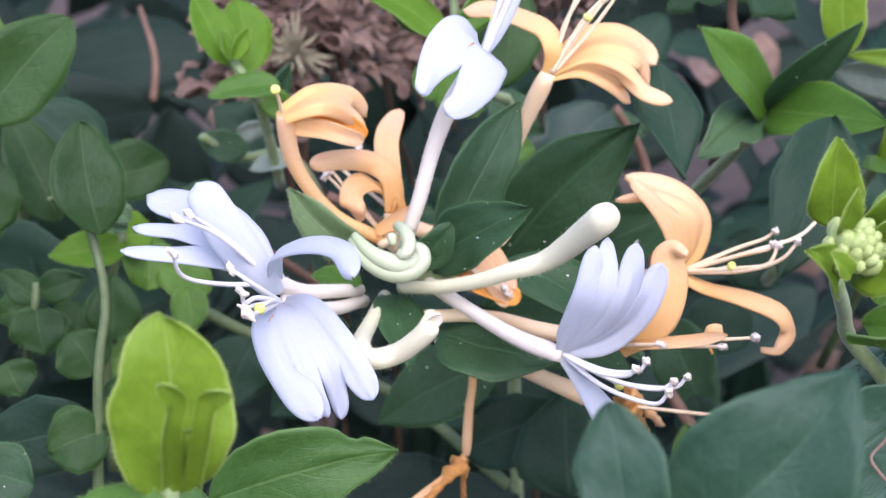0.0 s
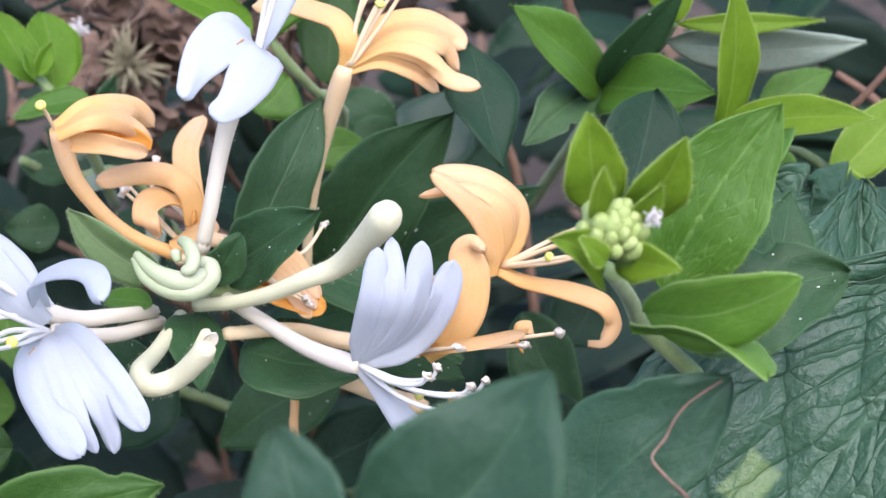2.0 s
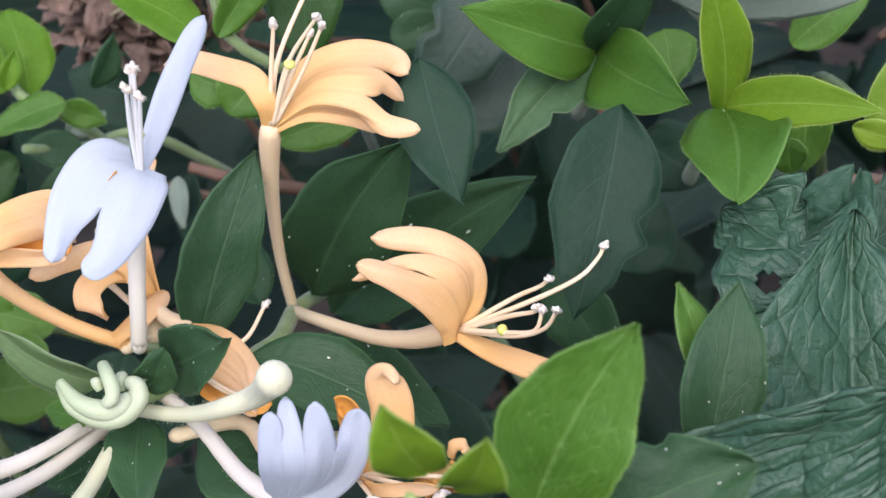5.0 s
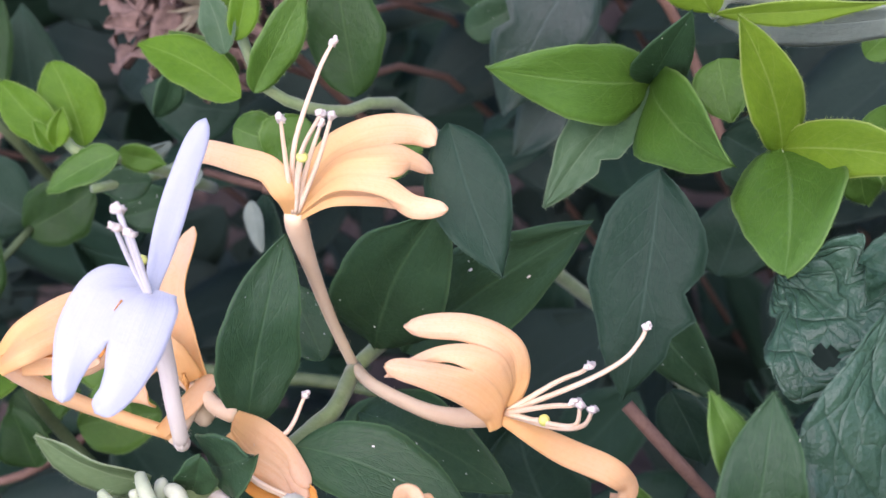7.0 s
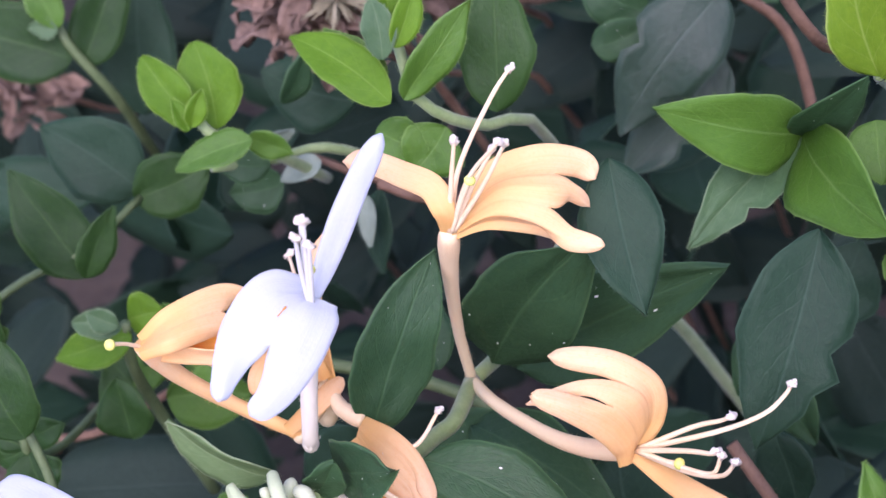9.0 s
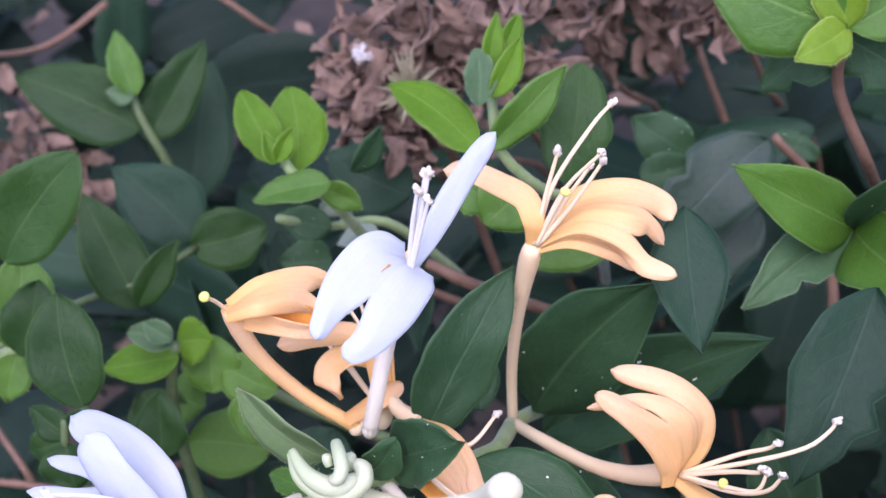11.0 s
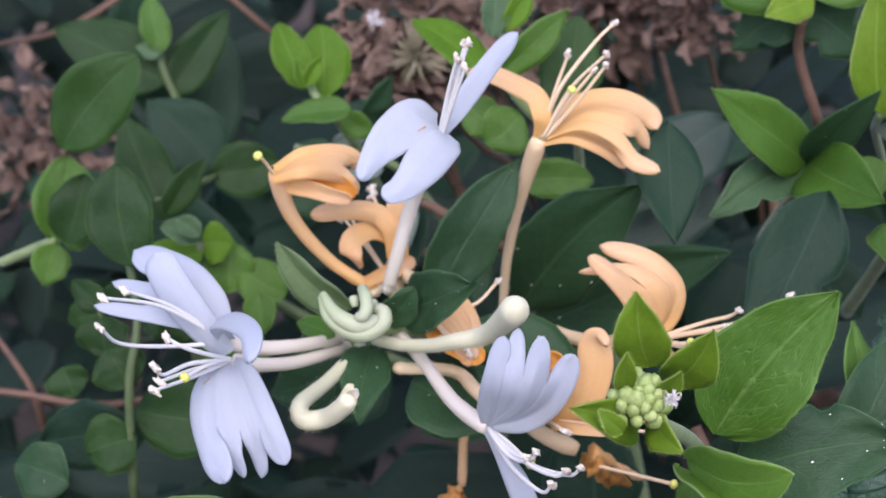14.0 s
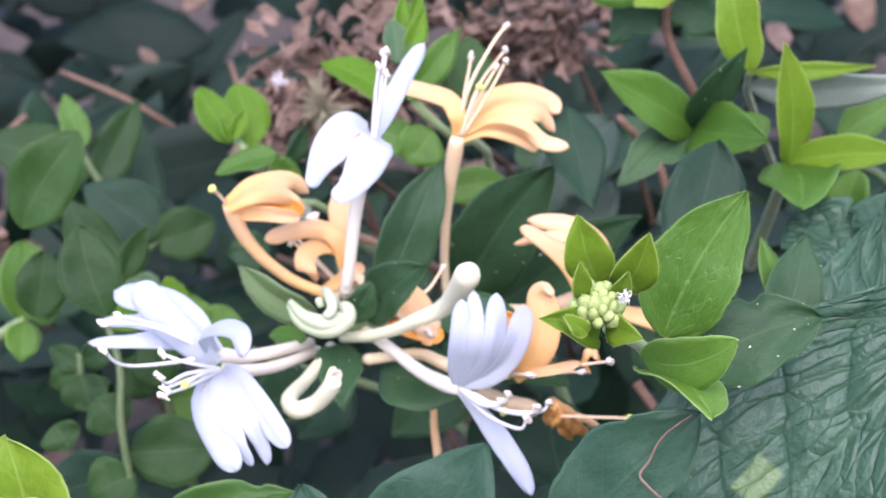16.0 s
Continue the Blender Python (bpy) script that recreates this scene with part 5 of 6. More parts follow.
darkleaf = thing("twig_with_dark_leaves", (0.0710, 0.0388, 0.4610), "dark blue-green long leaf with uneven bitten margin", "plant", "dark leafy twigs")
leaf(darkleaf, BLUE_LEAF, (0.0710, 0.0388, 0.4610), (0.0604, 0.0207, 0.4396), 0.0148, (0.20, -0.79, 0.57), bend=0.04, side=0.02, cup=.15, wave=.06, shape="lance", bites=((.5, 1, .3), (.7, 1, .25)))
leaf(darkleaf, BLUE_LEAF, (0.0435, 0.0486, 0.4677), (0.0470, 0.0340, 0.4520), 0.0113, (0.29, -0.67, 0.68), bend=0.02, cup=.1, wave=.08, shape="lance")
tube(darkleaf, BROWN_STEM, "stem", [(0.0483, 0.0508, 0.4057), (0.0552, 0.0447, 0.3948), (0.0575, 0.0471, 0.3801)], 0.0011, 0.0011)

bigleaf = thing("wrinkled_leaf_plant", (0.0643, -0.0357, 0.4197), "large wrinkled dark green leaf with netted veins", "plant")
leaf(bigleaf, PATCHED_LEAF, (0.0565, -0.0379, 0.4090), (0.1074, -0.0174, 0.4545), 0.0495, (-0.14, -0.83, 0.53), bend=0.03, cup=.1, wave=.03, shape="wide", fine=6, quilt=.0006)
leaf(bigleaf, NEAR_LEAF, (0.0462, -0.0538, 0.4380), (0.0668, -0.0520, 0.4567), 0.0165, (-0.26, -0.90, 0.36), bend=0.03, side=0.04, cup=.1, wave=.05, shape="wide", fine=3, bites=((.28, -1, .45), (.36, -1, .45), (.44, -1, .42), (.52, -1, .35), (.60, -1, .2), (.7, 1, .12)))
tube(bigleaf, DRY_PINK, "dry_margin", [(0.0656, -0.0528, 0.4569), (0.0613, -0.0537, 0.4544), (0.0588, -0.0550, 0.4512), (0.0575, -0.0556, 0.4497), (0.0585, -0.0563, 0.4481), (0.0611, -0.0573, 0.4454)], 0.00014, 0.00024, "dry brown leaf margin", rough=.6, down=0, rings=30)

bittenleaf = thing("wrinkled_leaf_plant", (0.0850, 0.0039, 0.4148), "wrinkled dark leaf with a hole and a ragged edge", "plant")
leaf(bittenleaf, ROUGH_LEAF, (0.0965, 0.0180, 0.4388), (0.0818, 0.0330, 0.4452), 0.0240, (0.25, -0.68, 0.70), bend=0.03, cup=.15, wave=.07, shape="wide", fine=4, quilt=.0003, bites=((.45, -1, .55), (.62, -1, .4), (.3, 1, .2), (.8, 1, .25)), holes=((.45, .45, .045),))
leaf(bittenleaf, NET_LEAF, (0.1010, 0.0330, 0.4380), (0.0930, 0.0290, 0.4480), 0.0150, (0.17, -0.67, 0.73), bend=0.02, cup=.1, wave=.06, shape="wide", fine=3, quilt=.0003, bites=((.5, -1, .5), (.7, 1, .3)))
leaf(bittenleaf, ROUGH_LEAF, (0.0940, -0.0045, 0.4215), (0.0990, 0.0225, 0.4500), 0.0290, (0.30, -0.67, 0.68), bend=0.04, cup=.5, wave=.05, fine=5, quilt=.0004, bites=((.9, -1, .4),))
crumple(bittenleaf, (0.0957, 0.0508, 0.4346), (0.1057, 0.0528, 0.4316), 0.005, DRY_PINK, "curled withered brown leaf")

nearleaf = thing("honeysuckle_leafy_shoot", (0.0338, -0.1016, 0.4639), "dark green leaves close in front of the flowers", "honeysuckle", "leafy shoots")
leaf(nearleaf, NEAR_LEAF, (0.0298, -0.0973, 0.4637), (0.0448, -0.0950, 0.4801), 0.0153, (-0.19, -0.93, 0.31), bend=0.03, side=-0.05, cup=.2, fine=2)
leaf(nearleaf, NEAR_LEAF, (0.0247, -0.1012, 0.4649), (0.0226, -0.0961, 0.4775), 0.0084, (-0.08, -0.93, 0.36), bend=0.03, cup=.25, shape="oval", fine=2)
tube(nearleaf, GREEN_STEM, "stem", [(0.0272, -0.0993, 0.4643), (0.0342, -0.0525, 0.4252)], 0.0012, 0.0014)

nearbright = thing("honeysuckle_leafy_shoot", (-0.0200, -0.0844, 0.4610), "bright young honeysuckle leaf pair folded round a curled tip", "honeysuckle", "leafy shoots")
leaf(nearbright, YOUNG_LEAF, (-0.0197, -0.0827, 0.4600), (-0.0195, -0.0813, 0.4795), 0.0124, (0.16, -0.98, 0.07), bend=0.06, cup=.25, shape="blunt", fine=2)
petal(nearbright, YOUNG_LEAF, "young_leaf", [(-0.0187, -0.0875, 0.4641), (-0.0179, -0.0910, 0.4715), (-0.0171, -0.0916, 0.4752), (-0.0184, -0.0928, 0.4775)], 0.0025, (0.52, -0.79, -0.32), cup=1.1, w0=1.0)
petal(nearbright, YOUNG_LEAF, "young_leaf", [(-0.0163, -0.0874, 0.4643), (-0.0146, -0.0909, 0.4717), (-0.0138, -0.0916, 0.4752), (-0.0117, -0.0931, 0.4768)], 0.0025, (-0.50, -0.84, -0.20), cup=1.1, w0=1.0)
petal(nearbright, YOUNG_LEAF, "young_leaf", [(-0.0178, -0.0859, 0.4628), (-0.0169, -0.0880, 0.4681), (-0.0165, -0.0881, 0.4705)], 0.0022, (0.04, -0.96, -0.29), cup=.4, w0=.9)
leaf(nearbright, MID_LEAF, (-0.0200, -0.0846, 0.4605), (-0.0299, -0.0832, 0.4587), 0.0054, (-0.23, -0.64, 0.73), bend=0.05, cup=.2)
tube(nearbright, GREEN_STEM, "stem", [(-0.0196, -0.0834, 0.4608), (-0.0221, -0.0670, 0.4453), (-0.0307, -0.0163, 0.4107)], 0.001, 0.0012)

nearlow = thing("honeysuckle_leafy_shoot", (-0.0206, -0.0412, 0.4346), "mid-green honeysuckle leaf with a torn tip", "honeysuckle", "leafy shoots")
leaf(nearlow, NEAR_GREEN, (-0.0220, -0.0409, 0.4352), (0.0020, -0.0384, 0.4414), 0.0119, (0.04, -0.97, 0.23), bend=0.05, side=0.05, cup=.2, fine=2, bites=((.8, 1, .35),))
leaf(nearlow, NEAR_GREEN, (-0.0223, -0.0394, 0.4336), (-0.0371, -0.0343, 0.4302), 0.0086, (-0.37, -0.59, 0.72), bend=0.05, cup=.2)
tube(nearlow, GREEN_STEM, "stem", [(-0.0219, -0.0409, 0.4352), (-0.0228, -0.0324, 0.4243), (-0.0300, 0.0182, 0.3892)], 0.0009, 0.0012)

s1 = thing("honeysuckle_leafy_shoot", (-0.0298, 0.0765, 0.4576), "young honeysuckle shoot tip with rounded bright leaves", "honeysuckle", "background honeysuckle shoots")
leaf(s1, LIME_LEAF, (-0.0313, 0.0766, 0.4587), (-0.0377, 0.0809, 0.4704), 0.0073, (0.35, -0.80, 0.49), bend=0.04, cup=.35, shape="oval")
leaf(s1, LIME_LEAF, (-0.0291, 0.0784, 0.4562), (-0.0303, 0.0852, 0.4690), 0.0104, (0.38, -0.80, 0.46), bend=0.04, cup=.25, shape="oval")
leaf(s1, LIME_LEAF, (-0.0302, 0.0734, 0.4609), (-0.0276, 0.0770, 0.4655), 0.0036, (0.65, -0.74, 0.20), bend=0.04, cup=.4)
leaf(s1, LIME_LEAF, (-0.0306, 0.0730, 0.4605), (-0.0323, 0.0752, 0.4655), 0.0030, (0.65, -0.59, 0.49), bend=0.04, cup=.4)
leaf(s1, MID_LEAF, (-0.0222, 0.0756, 0.4555), (-0.0347, 0.0706, 0.4546), 0.0061, (0.16, -0.55, 0.82), bend=0.04, cup=.2)
leaf(s1, MID_LEAF, (-0.0265, 0.0813, 0.4513), (-0.0197, 0.0813, 0.4470), 0.0055, (0.13, -0.97, 0.21), bend=0.04, cup=.2)
tube(s1, GREEN_STEM, "stem", [(-0.0308, 0.0772, 0.4595), (-0.0288, 0.0763, 0.4566), (-0.0264, 0.0838, 0.4471), (-0.0247, 0.0974, 0.4276)], 0.0008, 0.0011)

s2 = thing("honeysuckle_leafy_shoot", (-0.0892, 0.1374, 0.4394), "honeysuckle shoot tip with three pointed leaves", "honeysuckle", "background honeysuckle shoots")
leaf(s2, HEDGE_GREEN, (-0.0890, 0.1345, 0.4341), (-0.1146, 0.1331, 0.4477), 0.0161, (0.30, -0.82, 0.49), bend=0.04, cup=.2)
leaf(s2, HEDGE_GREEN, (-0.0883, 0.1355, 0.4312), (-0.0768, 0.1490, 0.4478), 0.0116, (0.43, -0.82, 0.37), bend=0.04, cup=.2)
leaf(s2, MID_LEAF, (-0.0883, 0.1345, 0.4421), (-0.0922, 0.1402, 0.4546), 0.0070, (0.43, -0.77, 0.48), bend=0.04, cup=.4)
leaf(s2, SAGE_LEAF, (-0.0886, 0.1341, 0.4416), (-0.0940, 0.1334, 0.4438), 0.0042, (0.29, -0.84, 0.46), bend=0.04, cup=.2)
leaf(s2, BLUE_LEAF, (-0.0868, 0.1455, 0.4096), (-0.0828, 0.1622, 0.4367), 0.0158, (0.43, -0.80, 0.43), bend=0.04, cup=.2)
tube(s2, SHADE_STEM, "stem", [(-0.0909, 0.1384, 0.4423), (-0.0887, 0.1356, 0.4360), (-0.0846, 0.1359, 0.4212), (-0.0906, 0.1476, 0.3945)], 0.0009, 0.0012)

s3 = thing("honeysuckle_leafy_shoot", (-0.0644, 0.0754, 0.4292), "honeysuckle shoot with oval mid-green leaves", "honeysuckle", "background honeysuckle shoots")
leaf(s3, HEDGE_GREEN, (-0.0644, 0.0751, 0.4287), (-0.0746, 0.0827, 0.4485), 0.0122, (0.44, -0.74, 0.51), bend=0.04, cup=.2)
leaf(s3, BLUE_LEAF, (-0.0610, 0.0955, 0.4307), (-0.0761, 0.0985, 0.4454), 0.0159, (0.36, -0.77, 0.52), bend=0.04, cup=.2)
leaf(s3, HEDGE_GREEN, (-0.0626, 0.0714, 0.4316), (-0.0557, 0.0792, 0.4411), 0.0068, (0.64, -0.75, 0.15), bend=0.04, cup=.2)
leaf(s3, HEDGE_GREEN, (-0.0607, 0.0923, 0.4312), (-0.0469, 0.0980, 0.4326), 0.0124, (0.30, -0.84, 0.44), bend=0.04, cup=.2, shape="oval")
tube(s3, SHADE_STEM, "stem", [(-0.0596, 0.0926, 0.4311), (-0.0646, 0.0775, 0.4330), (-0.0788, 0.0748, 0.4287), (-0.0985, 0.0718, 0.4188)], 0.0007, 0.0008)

s4 = thing("honeysuckle_leafy_shoot", (-0.0791, 0.0550, 0.4343), "honeysuckle shoot with bright rounded leaves", "honeysuckle", "background honeysuckle shoots")
leaf(s4, MID_LEAF, (-0.0785, 0.0544, 0.4329), (-0.0778, 0.0631, 0.4477), 0.0125, (0.51, -0.76, 0.42), bend=0.04, cup=.3, shape="oval")
leaf(s4, MID_LEAF, (-0.0760, 0.0518, 0.4352), (-0.0690, 0.0551, 0.4367), 0.0072, (0.31, -0.84, 0.44), bend=0.04, cup=.2)
leaf(s4, MID_LEAF, (-0.0775, 0.0527, 0.4334), (-0.0791, 0.0481, 0.4264), 0.0077, (0.49, -0.78, 0.39), bend=0.04, cup=.2)
tube(s4, GREEN_STEM, "stem", [(-0.0786, 0.0547, 0.4333), (-0.0933, 0.0572, 0.4258)], 0.001, 0.001)

s5 = thing("honeysuckle_leafy_shoot", (-0.0494, 0.0567, 0.4292), "short honeysuckle shoot tip with pale unfolding bud leaves", "honeysuckle", "background honeysuckle shoots")
leaf(s5, LIME_LEAF, (-0.0490, 0.0577, 0.4308), (-0.0618, 0.0531, 0.4306), 0.0072, (0.23, -0.67, 0.71), bend=0.04, cup=.2)
leaf(s5, LIME_LEAF, (-0.0506, 0.0610, 0.4313), (-0.0445, 0.0629, 0.4308), 0.0083, (0.29, -0.81, 0.51), bend=0.04, cup=.2)
leaf(s5, SAGE_LEAF, (-0.0478, 0.0547, 0.4353), (-0.0552, 0.0538, 0.4384), 0.0046, (0.32, -0.77, 0.55), bend=0.04, cup=.6, shape="oval")
leaf(s5, SAGE_LEAF, (-0.0470, 0.0536, 0.4372), (-0.0514, 0.0538, 0.4403), 0.0040, (0.36, -0.75, 0.55), bend=0.04, cup=.6, shape="oval")
leaf(s5, MID_LEAF, (-0.0459, 0.0605, 0.4209), (-0.0463, 0.0655, 0.4300), 0.0102, (0.42, -0.79, 0.45), bend=0.04, cup=.2, shape="oval")
leaf(s5, MID_LEAF, (-0.0446, 0.0634, 0.4253), (-0.0350, 0.0636, 0.4197), 0.0094, (0.34, -0.76, 0.55), bend=0.04, cup=.2, shape="oval")
leaf(s5, MID_LEAF, (-0.0388, 0.0590, 0.4224), (-0.0379, 0.0549, 0.4147), 0.0066, (0.08, -0.88, 0.47), bend=0.04, cup=.2)
leaf(s5, MID_LEAF, (-0.0596, 0.0688, 0.4145), (-0.0532, 0.0690, 0.4109), 0.0119, (0.35, -0.74, 0.57), bend=0.04, cup=.2)
leaf(s5, HEDGE_GREEN, (-0.0592, 0.0646, 0.4069), (-0.0643, 0.0674, 0.4150), 0.0119, (0.44, -0.73, 0.53), bend=0.04, cup=.2, shape="oval")
leaf(s5, MID_LEAF, (-0.0583, 0.0687, 0.4028), (-0.0435, 0.0719, 0.3992), 0.0132, (0.31, -0.76, 0.57), bend=0.04, cup=.1, shape="oval")
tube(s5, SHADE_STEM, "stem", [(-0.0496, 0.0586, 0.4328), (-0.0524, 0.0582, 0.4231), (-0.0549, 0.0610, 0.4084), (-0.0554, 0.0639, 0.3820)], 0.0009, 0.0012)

s6 = thing("honeysuckle_leafy_shoot", (0.0077, 0.0665, 0.4669), "upright honeysuckle shoot with bright lance-shaped leaves", "honeysuckle", "background honeysuckle shoots")
leaf(s6, LIME_LEAF, (0.0077, 0.0665, 0.4669), (-0.0089, 0.0764, 0.4739), 0.0079, (0.09, -0.48, 0.87), bend=0.04, cup=.25)
leaf(s6, MID_LEAF, (0.0096, 0.0671, 0.4668), (0.0217, 0.0751, 0.4776), 0.0066, (0.47, -0.88, 0.13), bend=0.04, cup=.2)
leaf(s6, MID_LEAF, (0.0047, 0.0741, 0.4654), (-0.0031, 0.0765, 0.4745), 0.0058, (0.27, -0.85, 0.45), bend=0.04, cup=.2)
leaf(s6, SAGE_LEAF, (0.0090, 0.0666, 0.4748), (0.0087, 0.0709, 0.4826), 0.0050, (0.29, -0.83, 0.47), bend=0.04, cup=.4, shape="oval")
leaf(s6, LIME_LEAF, (0.0100, 0.0699, 0.4758), (0.0111, 0.0762, 0.4862), 0.0040, (0.60, -0.71, 0.37), bend=0.04, cup=.4)
leaf(s6, LIME_LEAF, (0.0110, 0.0678, 0.4757), (0.0153, 0.0736, 0.4833), 0.0045, (0.59, -0.77, 0.26), bend=0.04, cup=.4)
leaf(s6, LIME_LEAF, (0.0112, 0.0740, 0.4801), (0.0141, 0.0778, 0.4851), 0.0040, (0.59, -0.77, 0.25), bend=0.04, cup=.4)
leaf(s6, MID_LEAF, (0.0129, 0.0706, 0.4582), (0.0072, 0.0660, 0.4536), 0.0101, (0.30, -0.83, 0.47), bend=0.04, cup=.2, shape="oval")
leaf(s6, MID_LEAF, (0.0028, 0.0684, 0.4606), (0.0098, 0.0681, 0.4557), 0.0077, (0.28, -0.85, 0.45), bend=0.04, cup=.2)
leaf(s6, HEDGE_GREEN, (0.0188, 0.0777, 0.4543), (0.0207, 0.0881, 0.4715), 0.0119, (0.25, -0.84, 0.48), bend=0.04, cup=.15, shape="oval")
leaf(s6, MID_LEAF, (0.0107, 0.0732, 0.4429), (0.0249, 0.0778, 0.4422), 0.0079, (0.29, -0.83, 0.48), bend=0.04, cup=.2, shape="oval")
tube(s6, GREEN_STEM, "stem", [(0.0082, 0.0790, 0.4805), (0.0084, 0.0763, 0.4774), (0.0097, 0.0715, 0.4714), (0.0106, 0.0694, 0.4653), (0.0140, 0.0712, 0.4590), (0.0171, 0.0762, 0.4531), (0.0209, 0.0841, 0.4470), (0.0153, 0.1096, 0.4145)], 0.0008, 0.001)

s7 = thing("twig_with_dark_leaves", (0.0422, 0.1329, 0.4319), "blue-grey leaves with ragged margins on a thin twig", "plant", "dark leafy twigs")
leaf(s7, GREY_LEAF, (0.0443, 0.1338, 0.4321), (0.0236, 0.1168, 0.4152), 0.0170, (0.24, -0.82, 0.53), bend=0.04, cup=.1, wave=.08, bites=((.7, 1, .4), (.5, -1, .3)))
leaf(s7, GREY_LEAF, (0.0413, 0.1356, 0.4161), (0.0209, 0.1205, 0.4022), 0.0151, (0.23, -0.81, 0.54), bend=0.04, cup=.1, wave=.08, bites=((.6, 1, .4),))
leaf(s7, DARK_LEAF, (0.0282, 0.1389, 0.4258), (0.0167, 0.1395, 0.4340), 0.0105, (0.24, -0.88, 0.40), bend=0.04, cup=.1)
leaf(s7, DARK_LEAF, (0.0200, 0.1273, 0.4275), (0.0303, 0.1314, 0.4283), 0.0080, (0.30, -0.83, 0.47), bend=0.04, cup=.1)
leaf(s7, DARK_LEAF, (0.0498, 0.1432, 0.4283), (0.0472, 0.1401, 0.4245), 0.0093, (0.18, -0.82, 0.54), bend=0.04, cup=.1, shape="oval")
leaf(s7, BLUE_LEAF, (0.0656, 0.0967, 0.4170), (0.0758, 0.0945, 0.4069), 0.0135, (0.22, -0.89, 0.40), bend=0.04, cup=.1)
leaf(s7, BLUE_LEAF, (0.0596, 0.0837, 0.3978), (0.0670, 0.0920, 0.4078), 0.0135, (0.11, -0.80, 0.59), bend=0.04, cup=.1)
tube(s7, BROWN_STEM, "stem", [(0.0454, 0.1343, 0.4325), (0.0535, 0.1392, 0.4148), (0.0560, 0.1326, 0.3803)], 0.0009, 0.0012)

s8 = thing("twig_with_dark_leaves", (-0.0242, 0.0982, 0.4335), "thin grey-green twigs with narrow leaves", "plant", "dark leafy twigs")
leaf(s8, BLUE_LEAF, (-0.0245, 0.1188, 0.4276), (-0.0404, 0.1187, 0.4375), 0.0151, (0.29, -0.83, 0.47), bend=0.04, cup=.1)
leaf(s8, BLUE_LEAF, (-0.0154, 0.0964, 0.4248), (-0.0169, 0.0883, 0.4116), 0.0064, (-0.20, -0.83, 0.52), bend=0.04, cup=.2)
leaf(s8, PALE_LEAF, (-0.0162, 0.0925, 0.4270), (-0.0169, 0.0877, 0.4190), 0.0038, (-0.20, -0.84, 0.51), bend=0.04, cup=.2)
leaf(s8, DARK_LEAF, (-0.0304, 0.0908, 0.4372), (-0.0398, 0.0894, 0.4406), 0.0065, (0.30, -0.82, 0.48), bend=0.04, cup=.2)
leaf(s8, DARK_LEAF, (-0.0274, 0.0984, 0.4444), (-0.0225, 0.1041, 0.4514), 0.0057, (0.79, -0.61, -0.05), bend=0.04, cup=.2)
leaf(s8, PALE_LEAF, (-0.0326, 0.0918, 0.4403), (-0.0255, 0.0949, 0.4413), 0.0042, (0.41, -0.91, -0.06), bend=0.04, cup=.2)
leaf(s8, PALE_LEAF, (-0.0228, 0.0943, 0.4344), (-0.0300, 0.0912, 0.4333), 0.0051, (0.04, -0.40, 0.92), bend=0.04, cup=.2)
leaf(s8, BLUE_LEAF, (-0.0460, 0.1045, 0.4159), (-0.0498, 0.1085, 0.4254), 0.0105, (0.38, -0.79, 0.48), bend=0.04, cup=.2)
leaf(s8, DARK_LEAF, (-0.0374, 0.1038, 0.4220), (-0.0472, 0.1009, 0.4231), 0.0092, (0.30, -0.83, 0.48), bend=0.04, cup=.2)
tube(s8, GREEN_STEM, "stem", [(-0.0382, 0.0859, 0.4419), (-0.0326, 0.0957, 0.4344), (-0.0221, 0.0988, 0.4333), (-0.0149, 0.1135, 0.4123)], 0.0008, 0.001)
tube(s8, BROWN_STEM, "stem", [(-0.0154, 0.0969, 0.4258), (-0.0069, 0.0972, 0.4210), (0.0055, 0.1149, 0.4019)], 0.001, 0.0014)

s9 = thing("honeysuckle_leafy_shoot", (-0.0472, 0.0191, 0.4313), "honeysuckle stem with rounded mid-green leaves", "honeysuckle", "background honeysuckle shoots")
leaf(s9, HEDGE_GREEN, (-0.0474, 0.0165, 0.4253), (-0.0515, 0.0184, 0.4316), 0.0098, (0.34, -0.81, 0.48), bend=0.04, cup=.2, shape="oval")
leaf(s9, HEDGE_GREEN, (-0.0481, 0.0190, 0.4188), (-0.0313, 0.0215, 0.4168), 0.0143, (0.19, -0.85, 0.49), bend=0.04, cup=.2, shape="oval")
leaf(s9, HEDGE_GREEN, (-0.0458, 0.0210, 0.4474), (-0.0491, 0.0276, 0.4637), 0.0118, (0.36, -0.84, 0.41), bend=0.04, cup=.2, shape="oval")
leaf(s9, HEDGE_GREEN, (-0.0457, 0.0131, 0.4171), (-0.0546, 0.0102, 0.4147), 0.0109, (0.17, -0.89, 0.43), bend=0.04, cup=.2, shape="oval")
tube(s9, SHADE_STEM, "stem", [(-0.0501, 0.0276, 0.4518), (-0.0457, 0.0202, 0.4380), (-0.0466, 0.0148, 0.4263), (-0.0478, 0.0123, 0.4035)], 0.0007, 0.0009)

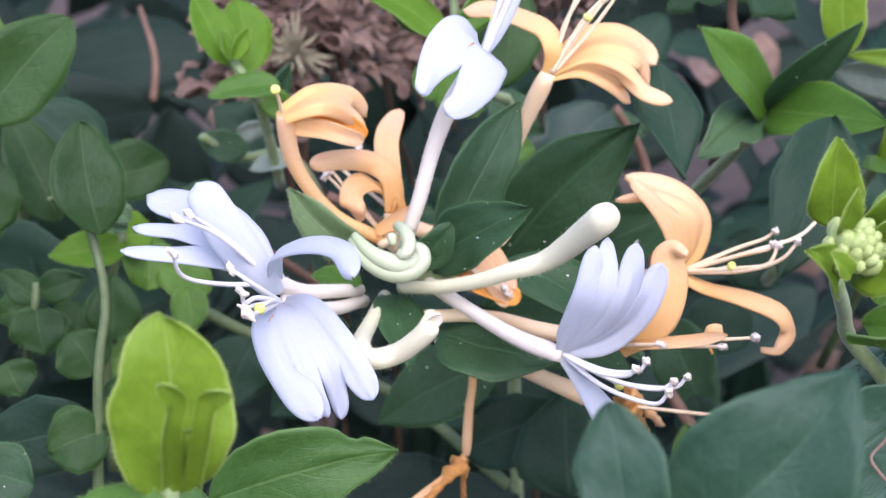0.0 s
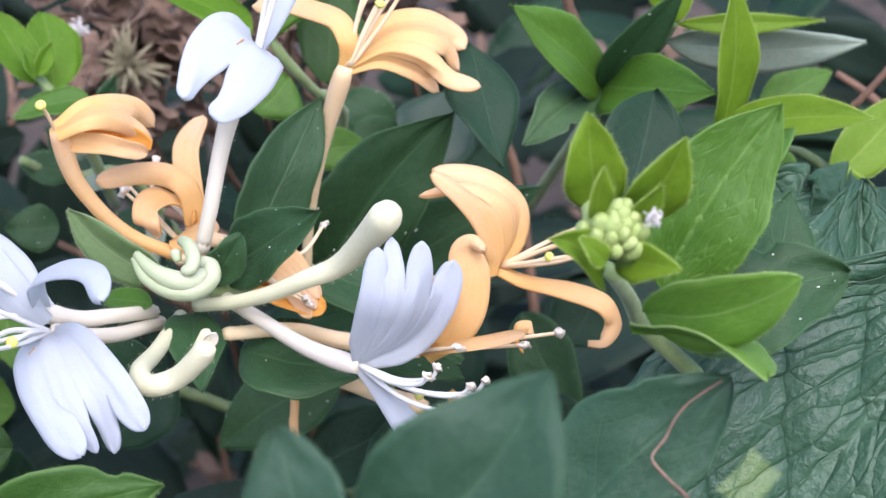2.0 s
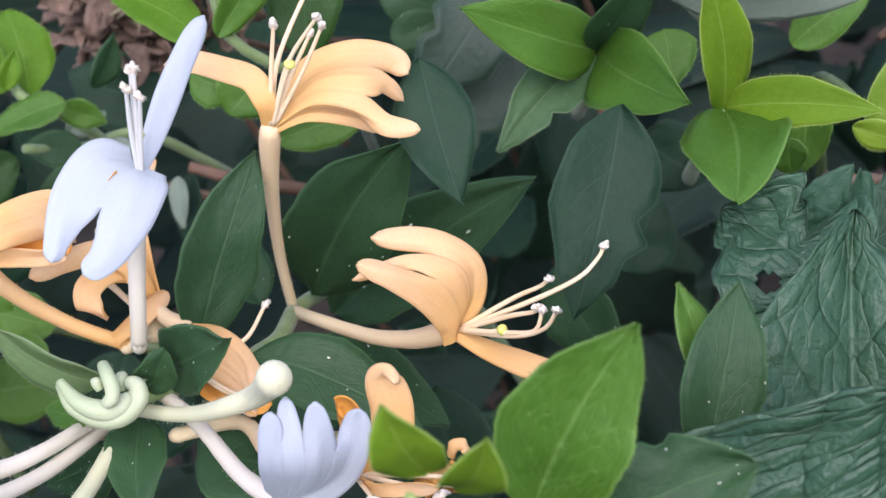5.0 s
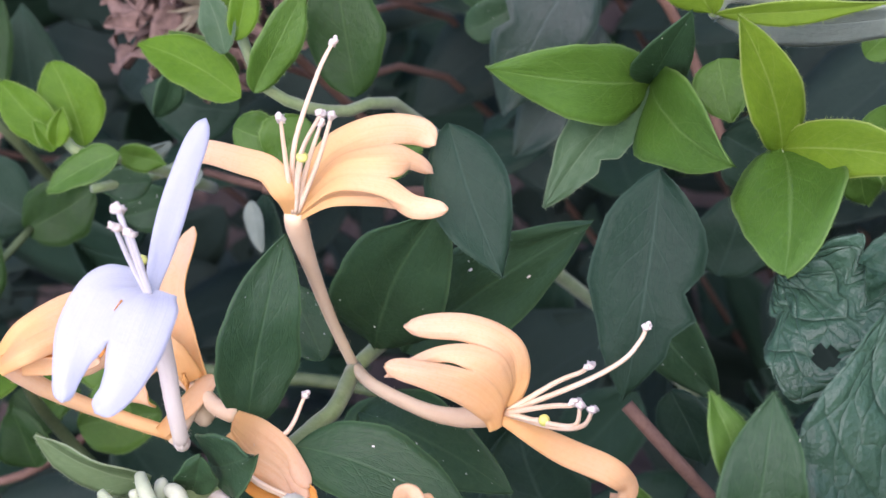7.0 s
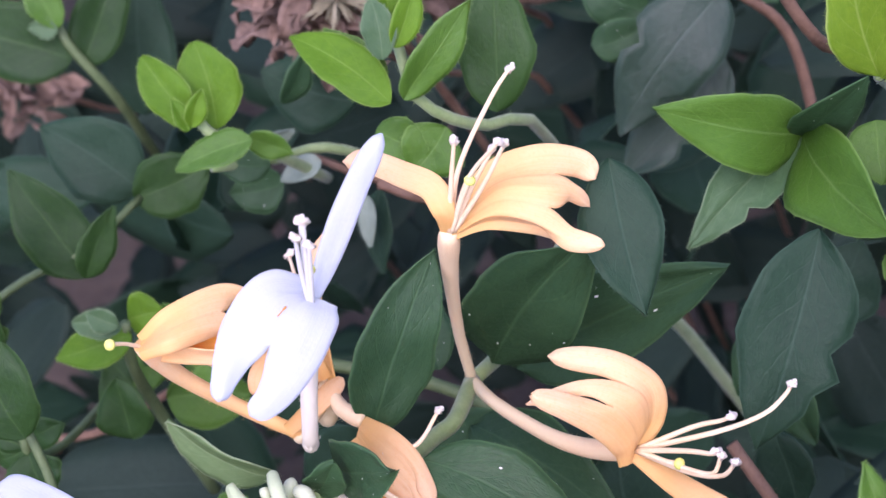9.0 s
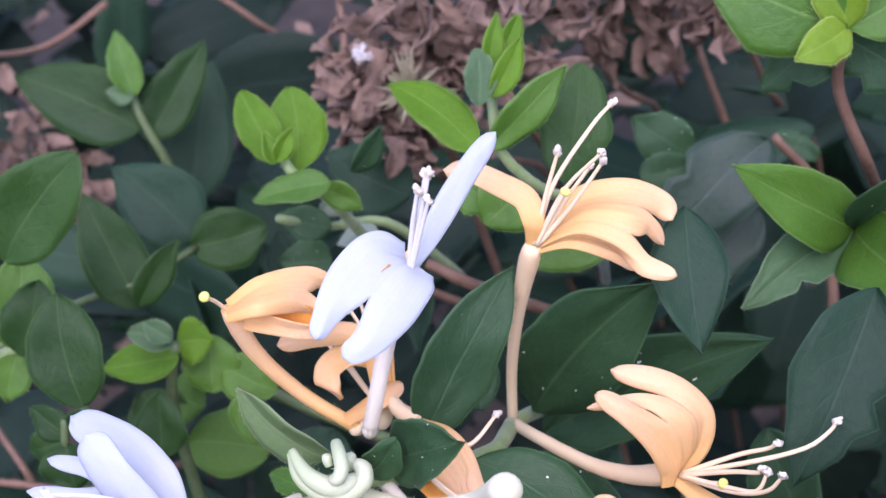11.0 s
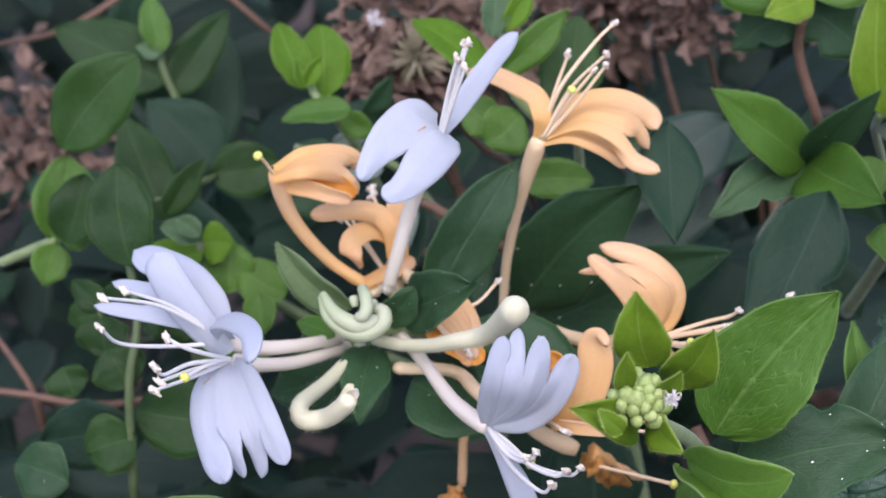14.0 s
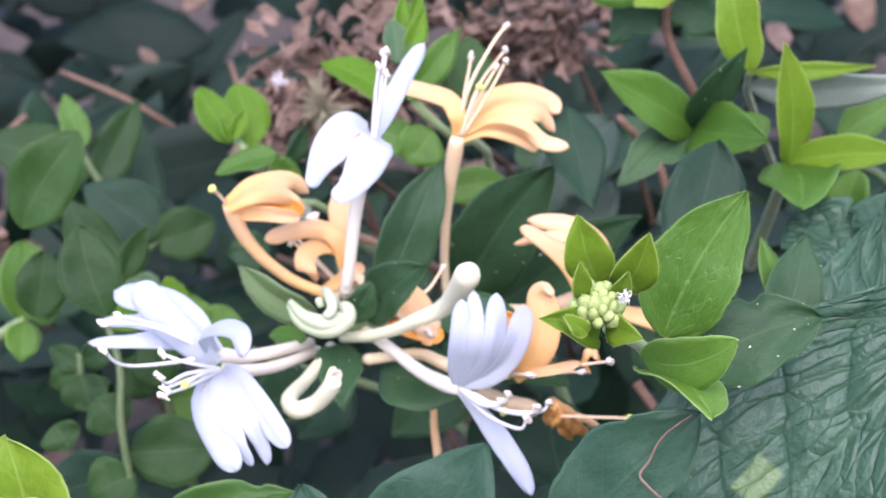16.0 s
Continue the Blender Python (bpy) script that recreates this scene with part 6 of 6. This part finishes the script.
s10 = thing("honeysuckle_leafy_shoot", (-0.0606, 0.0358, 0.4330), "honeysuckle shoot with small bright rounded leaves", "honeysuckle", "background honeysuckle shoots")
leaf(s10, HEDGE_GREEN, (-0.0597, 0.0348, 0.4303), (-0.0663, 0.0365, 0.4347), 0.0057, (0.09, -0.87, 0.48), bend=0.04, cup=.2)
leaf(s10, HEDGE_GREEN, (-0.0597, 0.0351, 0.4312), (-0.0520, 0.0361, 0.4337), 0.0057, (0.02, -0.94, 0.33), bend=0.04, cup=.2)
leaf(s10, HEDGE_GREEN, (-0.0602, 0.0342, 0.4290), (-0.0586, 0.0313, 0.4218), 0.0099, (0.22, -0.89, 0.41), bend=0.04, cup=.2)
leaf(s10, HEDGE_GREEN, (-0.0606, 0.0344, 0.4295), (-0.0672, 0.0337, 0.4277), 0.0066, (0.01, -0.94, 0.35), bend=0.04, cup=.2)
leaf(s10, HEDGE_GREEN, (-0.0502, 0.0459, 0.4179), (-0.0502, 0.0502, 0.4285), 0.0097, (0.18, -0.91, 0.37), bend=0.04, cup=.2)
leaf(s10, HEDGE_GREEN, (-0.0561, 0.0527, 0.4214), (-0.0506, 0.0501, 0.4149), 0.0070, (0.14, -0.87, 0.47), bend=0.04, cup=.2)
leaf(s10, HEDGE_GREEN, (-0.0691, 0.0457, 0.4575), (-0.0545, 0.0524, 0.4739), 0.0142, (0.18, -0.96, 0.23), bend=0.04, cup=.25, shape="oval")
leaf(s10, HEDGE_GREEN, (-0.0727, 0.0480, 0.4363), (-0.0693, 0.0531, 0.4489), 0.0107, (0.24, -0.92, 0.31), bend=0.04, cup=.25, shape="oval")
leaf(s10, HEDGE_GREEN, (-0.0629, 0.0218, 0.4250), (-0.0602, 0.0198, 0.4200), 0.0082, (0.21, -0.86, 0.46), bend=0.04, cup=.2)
leaf(s10, BLUE_LEAF, (-0.0666, 0.0164, 0.4115), (-0.0460, 0.0177, 0.4149), 0.0128, (-0.01, -0.90, 0.43), bend=0.04, cup=.25, shape="oval")
leaf(s10, DARK_LEAF, (-0.0561, 0.0055, 0.4114), (-0.0667, 0.0065, 0.4138), 0.0106, (0.04, -0.85, 0.53), bend=0.04, cup=.25, shape="oval")
tube(s10, SHADE_STEM, "stem", [(-0.0602, 0.0358, 0.4330), (-0.0611, 0.0355, 0.4269), (-0.0662, 0.0497, 0.4139), (-0.0754, 0.0847, 0.3937)], 0.0007, 0.0008)

s11 = thing("twig_with_dark_leaves", (0.0197, 0.0494, 0.3866), "large dark blue-green leaves low in the thicket", "plant", "dark leafy twigs")
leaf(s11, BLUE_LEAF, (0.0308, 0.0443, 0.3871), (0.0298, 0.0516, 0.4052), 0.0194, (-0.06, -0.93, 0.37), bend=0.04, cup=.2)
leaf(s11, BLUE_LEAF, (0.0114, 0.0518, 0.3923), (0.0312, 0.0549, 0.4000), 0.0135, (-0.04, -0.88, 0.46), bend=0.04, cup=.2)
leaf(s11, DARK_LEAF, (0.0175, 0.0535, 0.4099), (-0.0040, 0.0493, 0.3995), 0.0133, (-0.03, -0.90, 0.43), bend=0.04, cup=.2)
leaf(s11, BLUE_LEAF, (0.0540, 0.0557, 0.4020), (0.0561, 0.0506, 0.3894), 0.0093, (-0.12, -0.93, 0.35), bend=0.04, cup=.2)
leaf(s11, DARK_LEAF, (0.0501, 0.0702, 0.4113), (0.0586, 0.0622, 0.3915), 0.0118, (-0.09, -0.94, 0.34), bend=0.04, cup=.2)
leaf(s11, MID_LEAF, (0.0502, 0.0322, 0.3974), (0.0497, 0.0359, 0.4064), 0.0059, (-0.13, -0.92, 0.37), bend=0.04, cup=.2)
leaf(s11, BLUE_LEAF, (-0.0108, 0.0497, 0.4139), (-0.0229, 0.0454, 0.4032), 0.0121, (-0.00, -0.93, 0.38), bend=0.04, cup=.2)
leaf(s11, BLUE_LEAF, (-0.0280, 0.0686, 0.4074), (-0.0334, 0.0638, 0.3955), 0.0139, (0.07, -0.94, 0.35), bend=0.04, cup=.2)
tube(s11, SHADE_STEM, "stem", [(-0.0419, 0.0714, 0.4143), (-0.0275, 0.0732, 0.4053), (-0.0015, 0.0736, 0.3930), (0.0201, 0.0582, 0.3816)], 0.0012, 0.0012)
withered_head((-0.0306, 0.1458, 0.4474), 0.016, 0)
withered_head((-0.0313, 0.1301, 0.4414), 0.01, 1)
withered_head((-0.0096, 0.1916, 0.4407), 0.018, 2)
withered_head((0.0068, 0.1958, 0.4377), 0.014, 3)
withered_head((-0.1627, 0.2029, 0.3867), 0.018, 4)
withered_head((0.0303, 0.1824, 0.4419), 0.01, 5)
withered_head((-0.0167, 0.1486, 0.4451), 0.016, 6)
green_tuft((-0.0239, 0.1276, 0.4465), 0.010)

tw = thing("dry_twig", (-0.1327, 0.2388, 0.4313), "thin bare reddish-brown twig in the thicket", "twig", "dry twigs")
tube(tw, BROWN_STEM, "twig", [(-0.1327, 0.2388, 0.4313), (-0.1093, 0.2296, 0.4217), (-0.0979, 0.2373, 0.4068), (-0.0867, 0.2574, 0.3929)], 0.0007, 0.001)

tw = thing("dry_twig", (-0.0708, 0.2144, 0.4343), "thin bare reddish-brown twig in the thicket", "twig", "dry twigs")
tube(tw, BROWN_STEM, "twig", [(-0.0708, 0.2144, 0.4343), (-0.0652, 0.1992, 0.4253), (-0.0653, 0.1936, 0.4154)], 0.0007, 0.001)

tw = thing("dry_twig", (-0.2029, 0.2532, 0.3947), "thin bare reddish-brown twig in the thicket", "twig", "dry twigs")
tube(tw, BROWN_STEM, "twig", [(-0.2029, 0.2532, 0.3947), (-0.1595, 0.2193, 0.4137), (-0.1434, 0.2294, 0.4215)], 0.0007, 0.001)

tw = thing("dry_twig", (-0.1311, 0.0869, 0.3750), "thin bare reddish-brown twig in the thicket", "twig", "dry twigs")
tube(tw, BROWN_STEM, "twig", [(-0.1311, 0.0869, 0.3750), (-0.1097, 0.0834, 0.3769), (-0.0936, 0.0870, 0.3734), (-0.0845, 0.1087, 0.3640)], 0.0007, 0.001)

tw = thing("dry_twig", (-0.1267, 0.1029, 0.3797), "thin bare reddish-brown twig in the thicket", "twig", "dry twigs")
tube(tw, BROWN_STEM, "twig", [(-0.1267, 0.1029, 0.3797), (-0.1134, 0.0921, 0.3734), (-0.1138, 0.0956, 0.3583)], 0.0007, 0.001)

tw = thing("dry_twig", (0.0128, 0.2261, 0.4239), "thin bare reddish-brown twig in the thicket", "twig", "dry twigs")
tube(tw, BROWN_STEM, "twig", [(0.0128, 0.2261, 0.4239), (0.0192, 0.2101, 0.4127), (0.0252, 0.2109, 0.3892)], 0.0007, 0.001)

tw = thing("dry_twig", (-0.0434, 0.1267, 0.4097), "thin bare reddish-brown twig in the thicket", "twig", "dry twigs")
tube(tw, BROWN_STEM, "twig", [(-0.0434, 0.1267, 0.4097), (-0.0314, 0.1260, 0.4024), (-0.0197, 0.1346, 0.3899)], 0.0007, 0.001)

tw = thing("dry_twig", (0.1181, 0.1200, 0.4362), "thin bare reddish-brown twig in the thicket", "twig", "dry twigs")
tube(tw, BROWN_STEM, "twig", [(0.1181, 0.1200, 0.4362), (0.1246, 0.1181, 0.4315), (0.1308, 0.1154, 0.4248)], 0.0007, 0.001)
fluff((-0.0324, 0.1258, 0.4553), 0.0025, 3)
fluff((0.0588, -0.0518, 0.4756), 0.0013, 4)
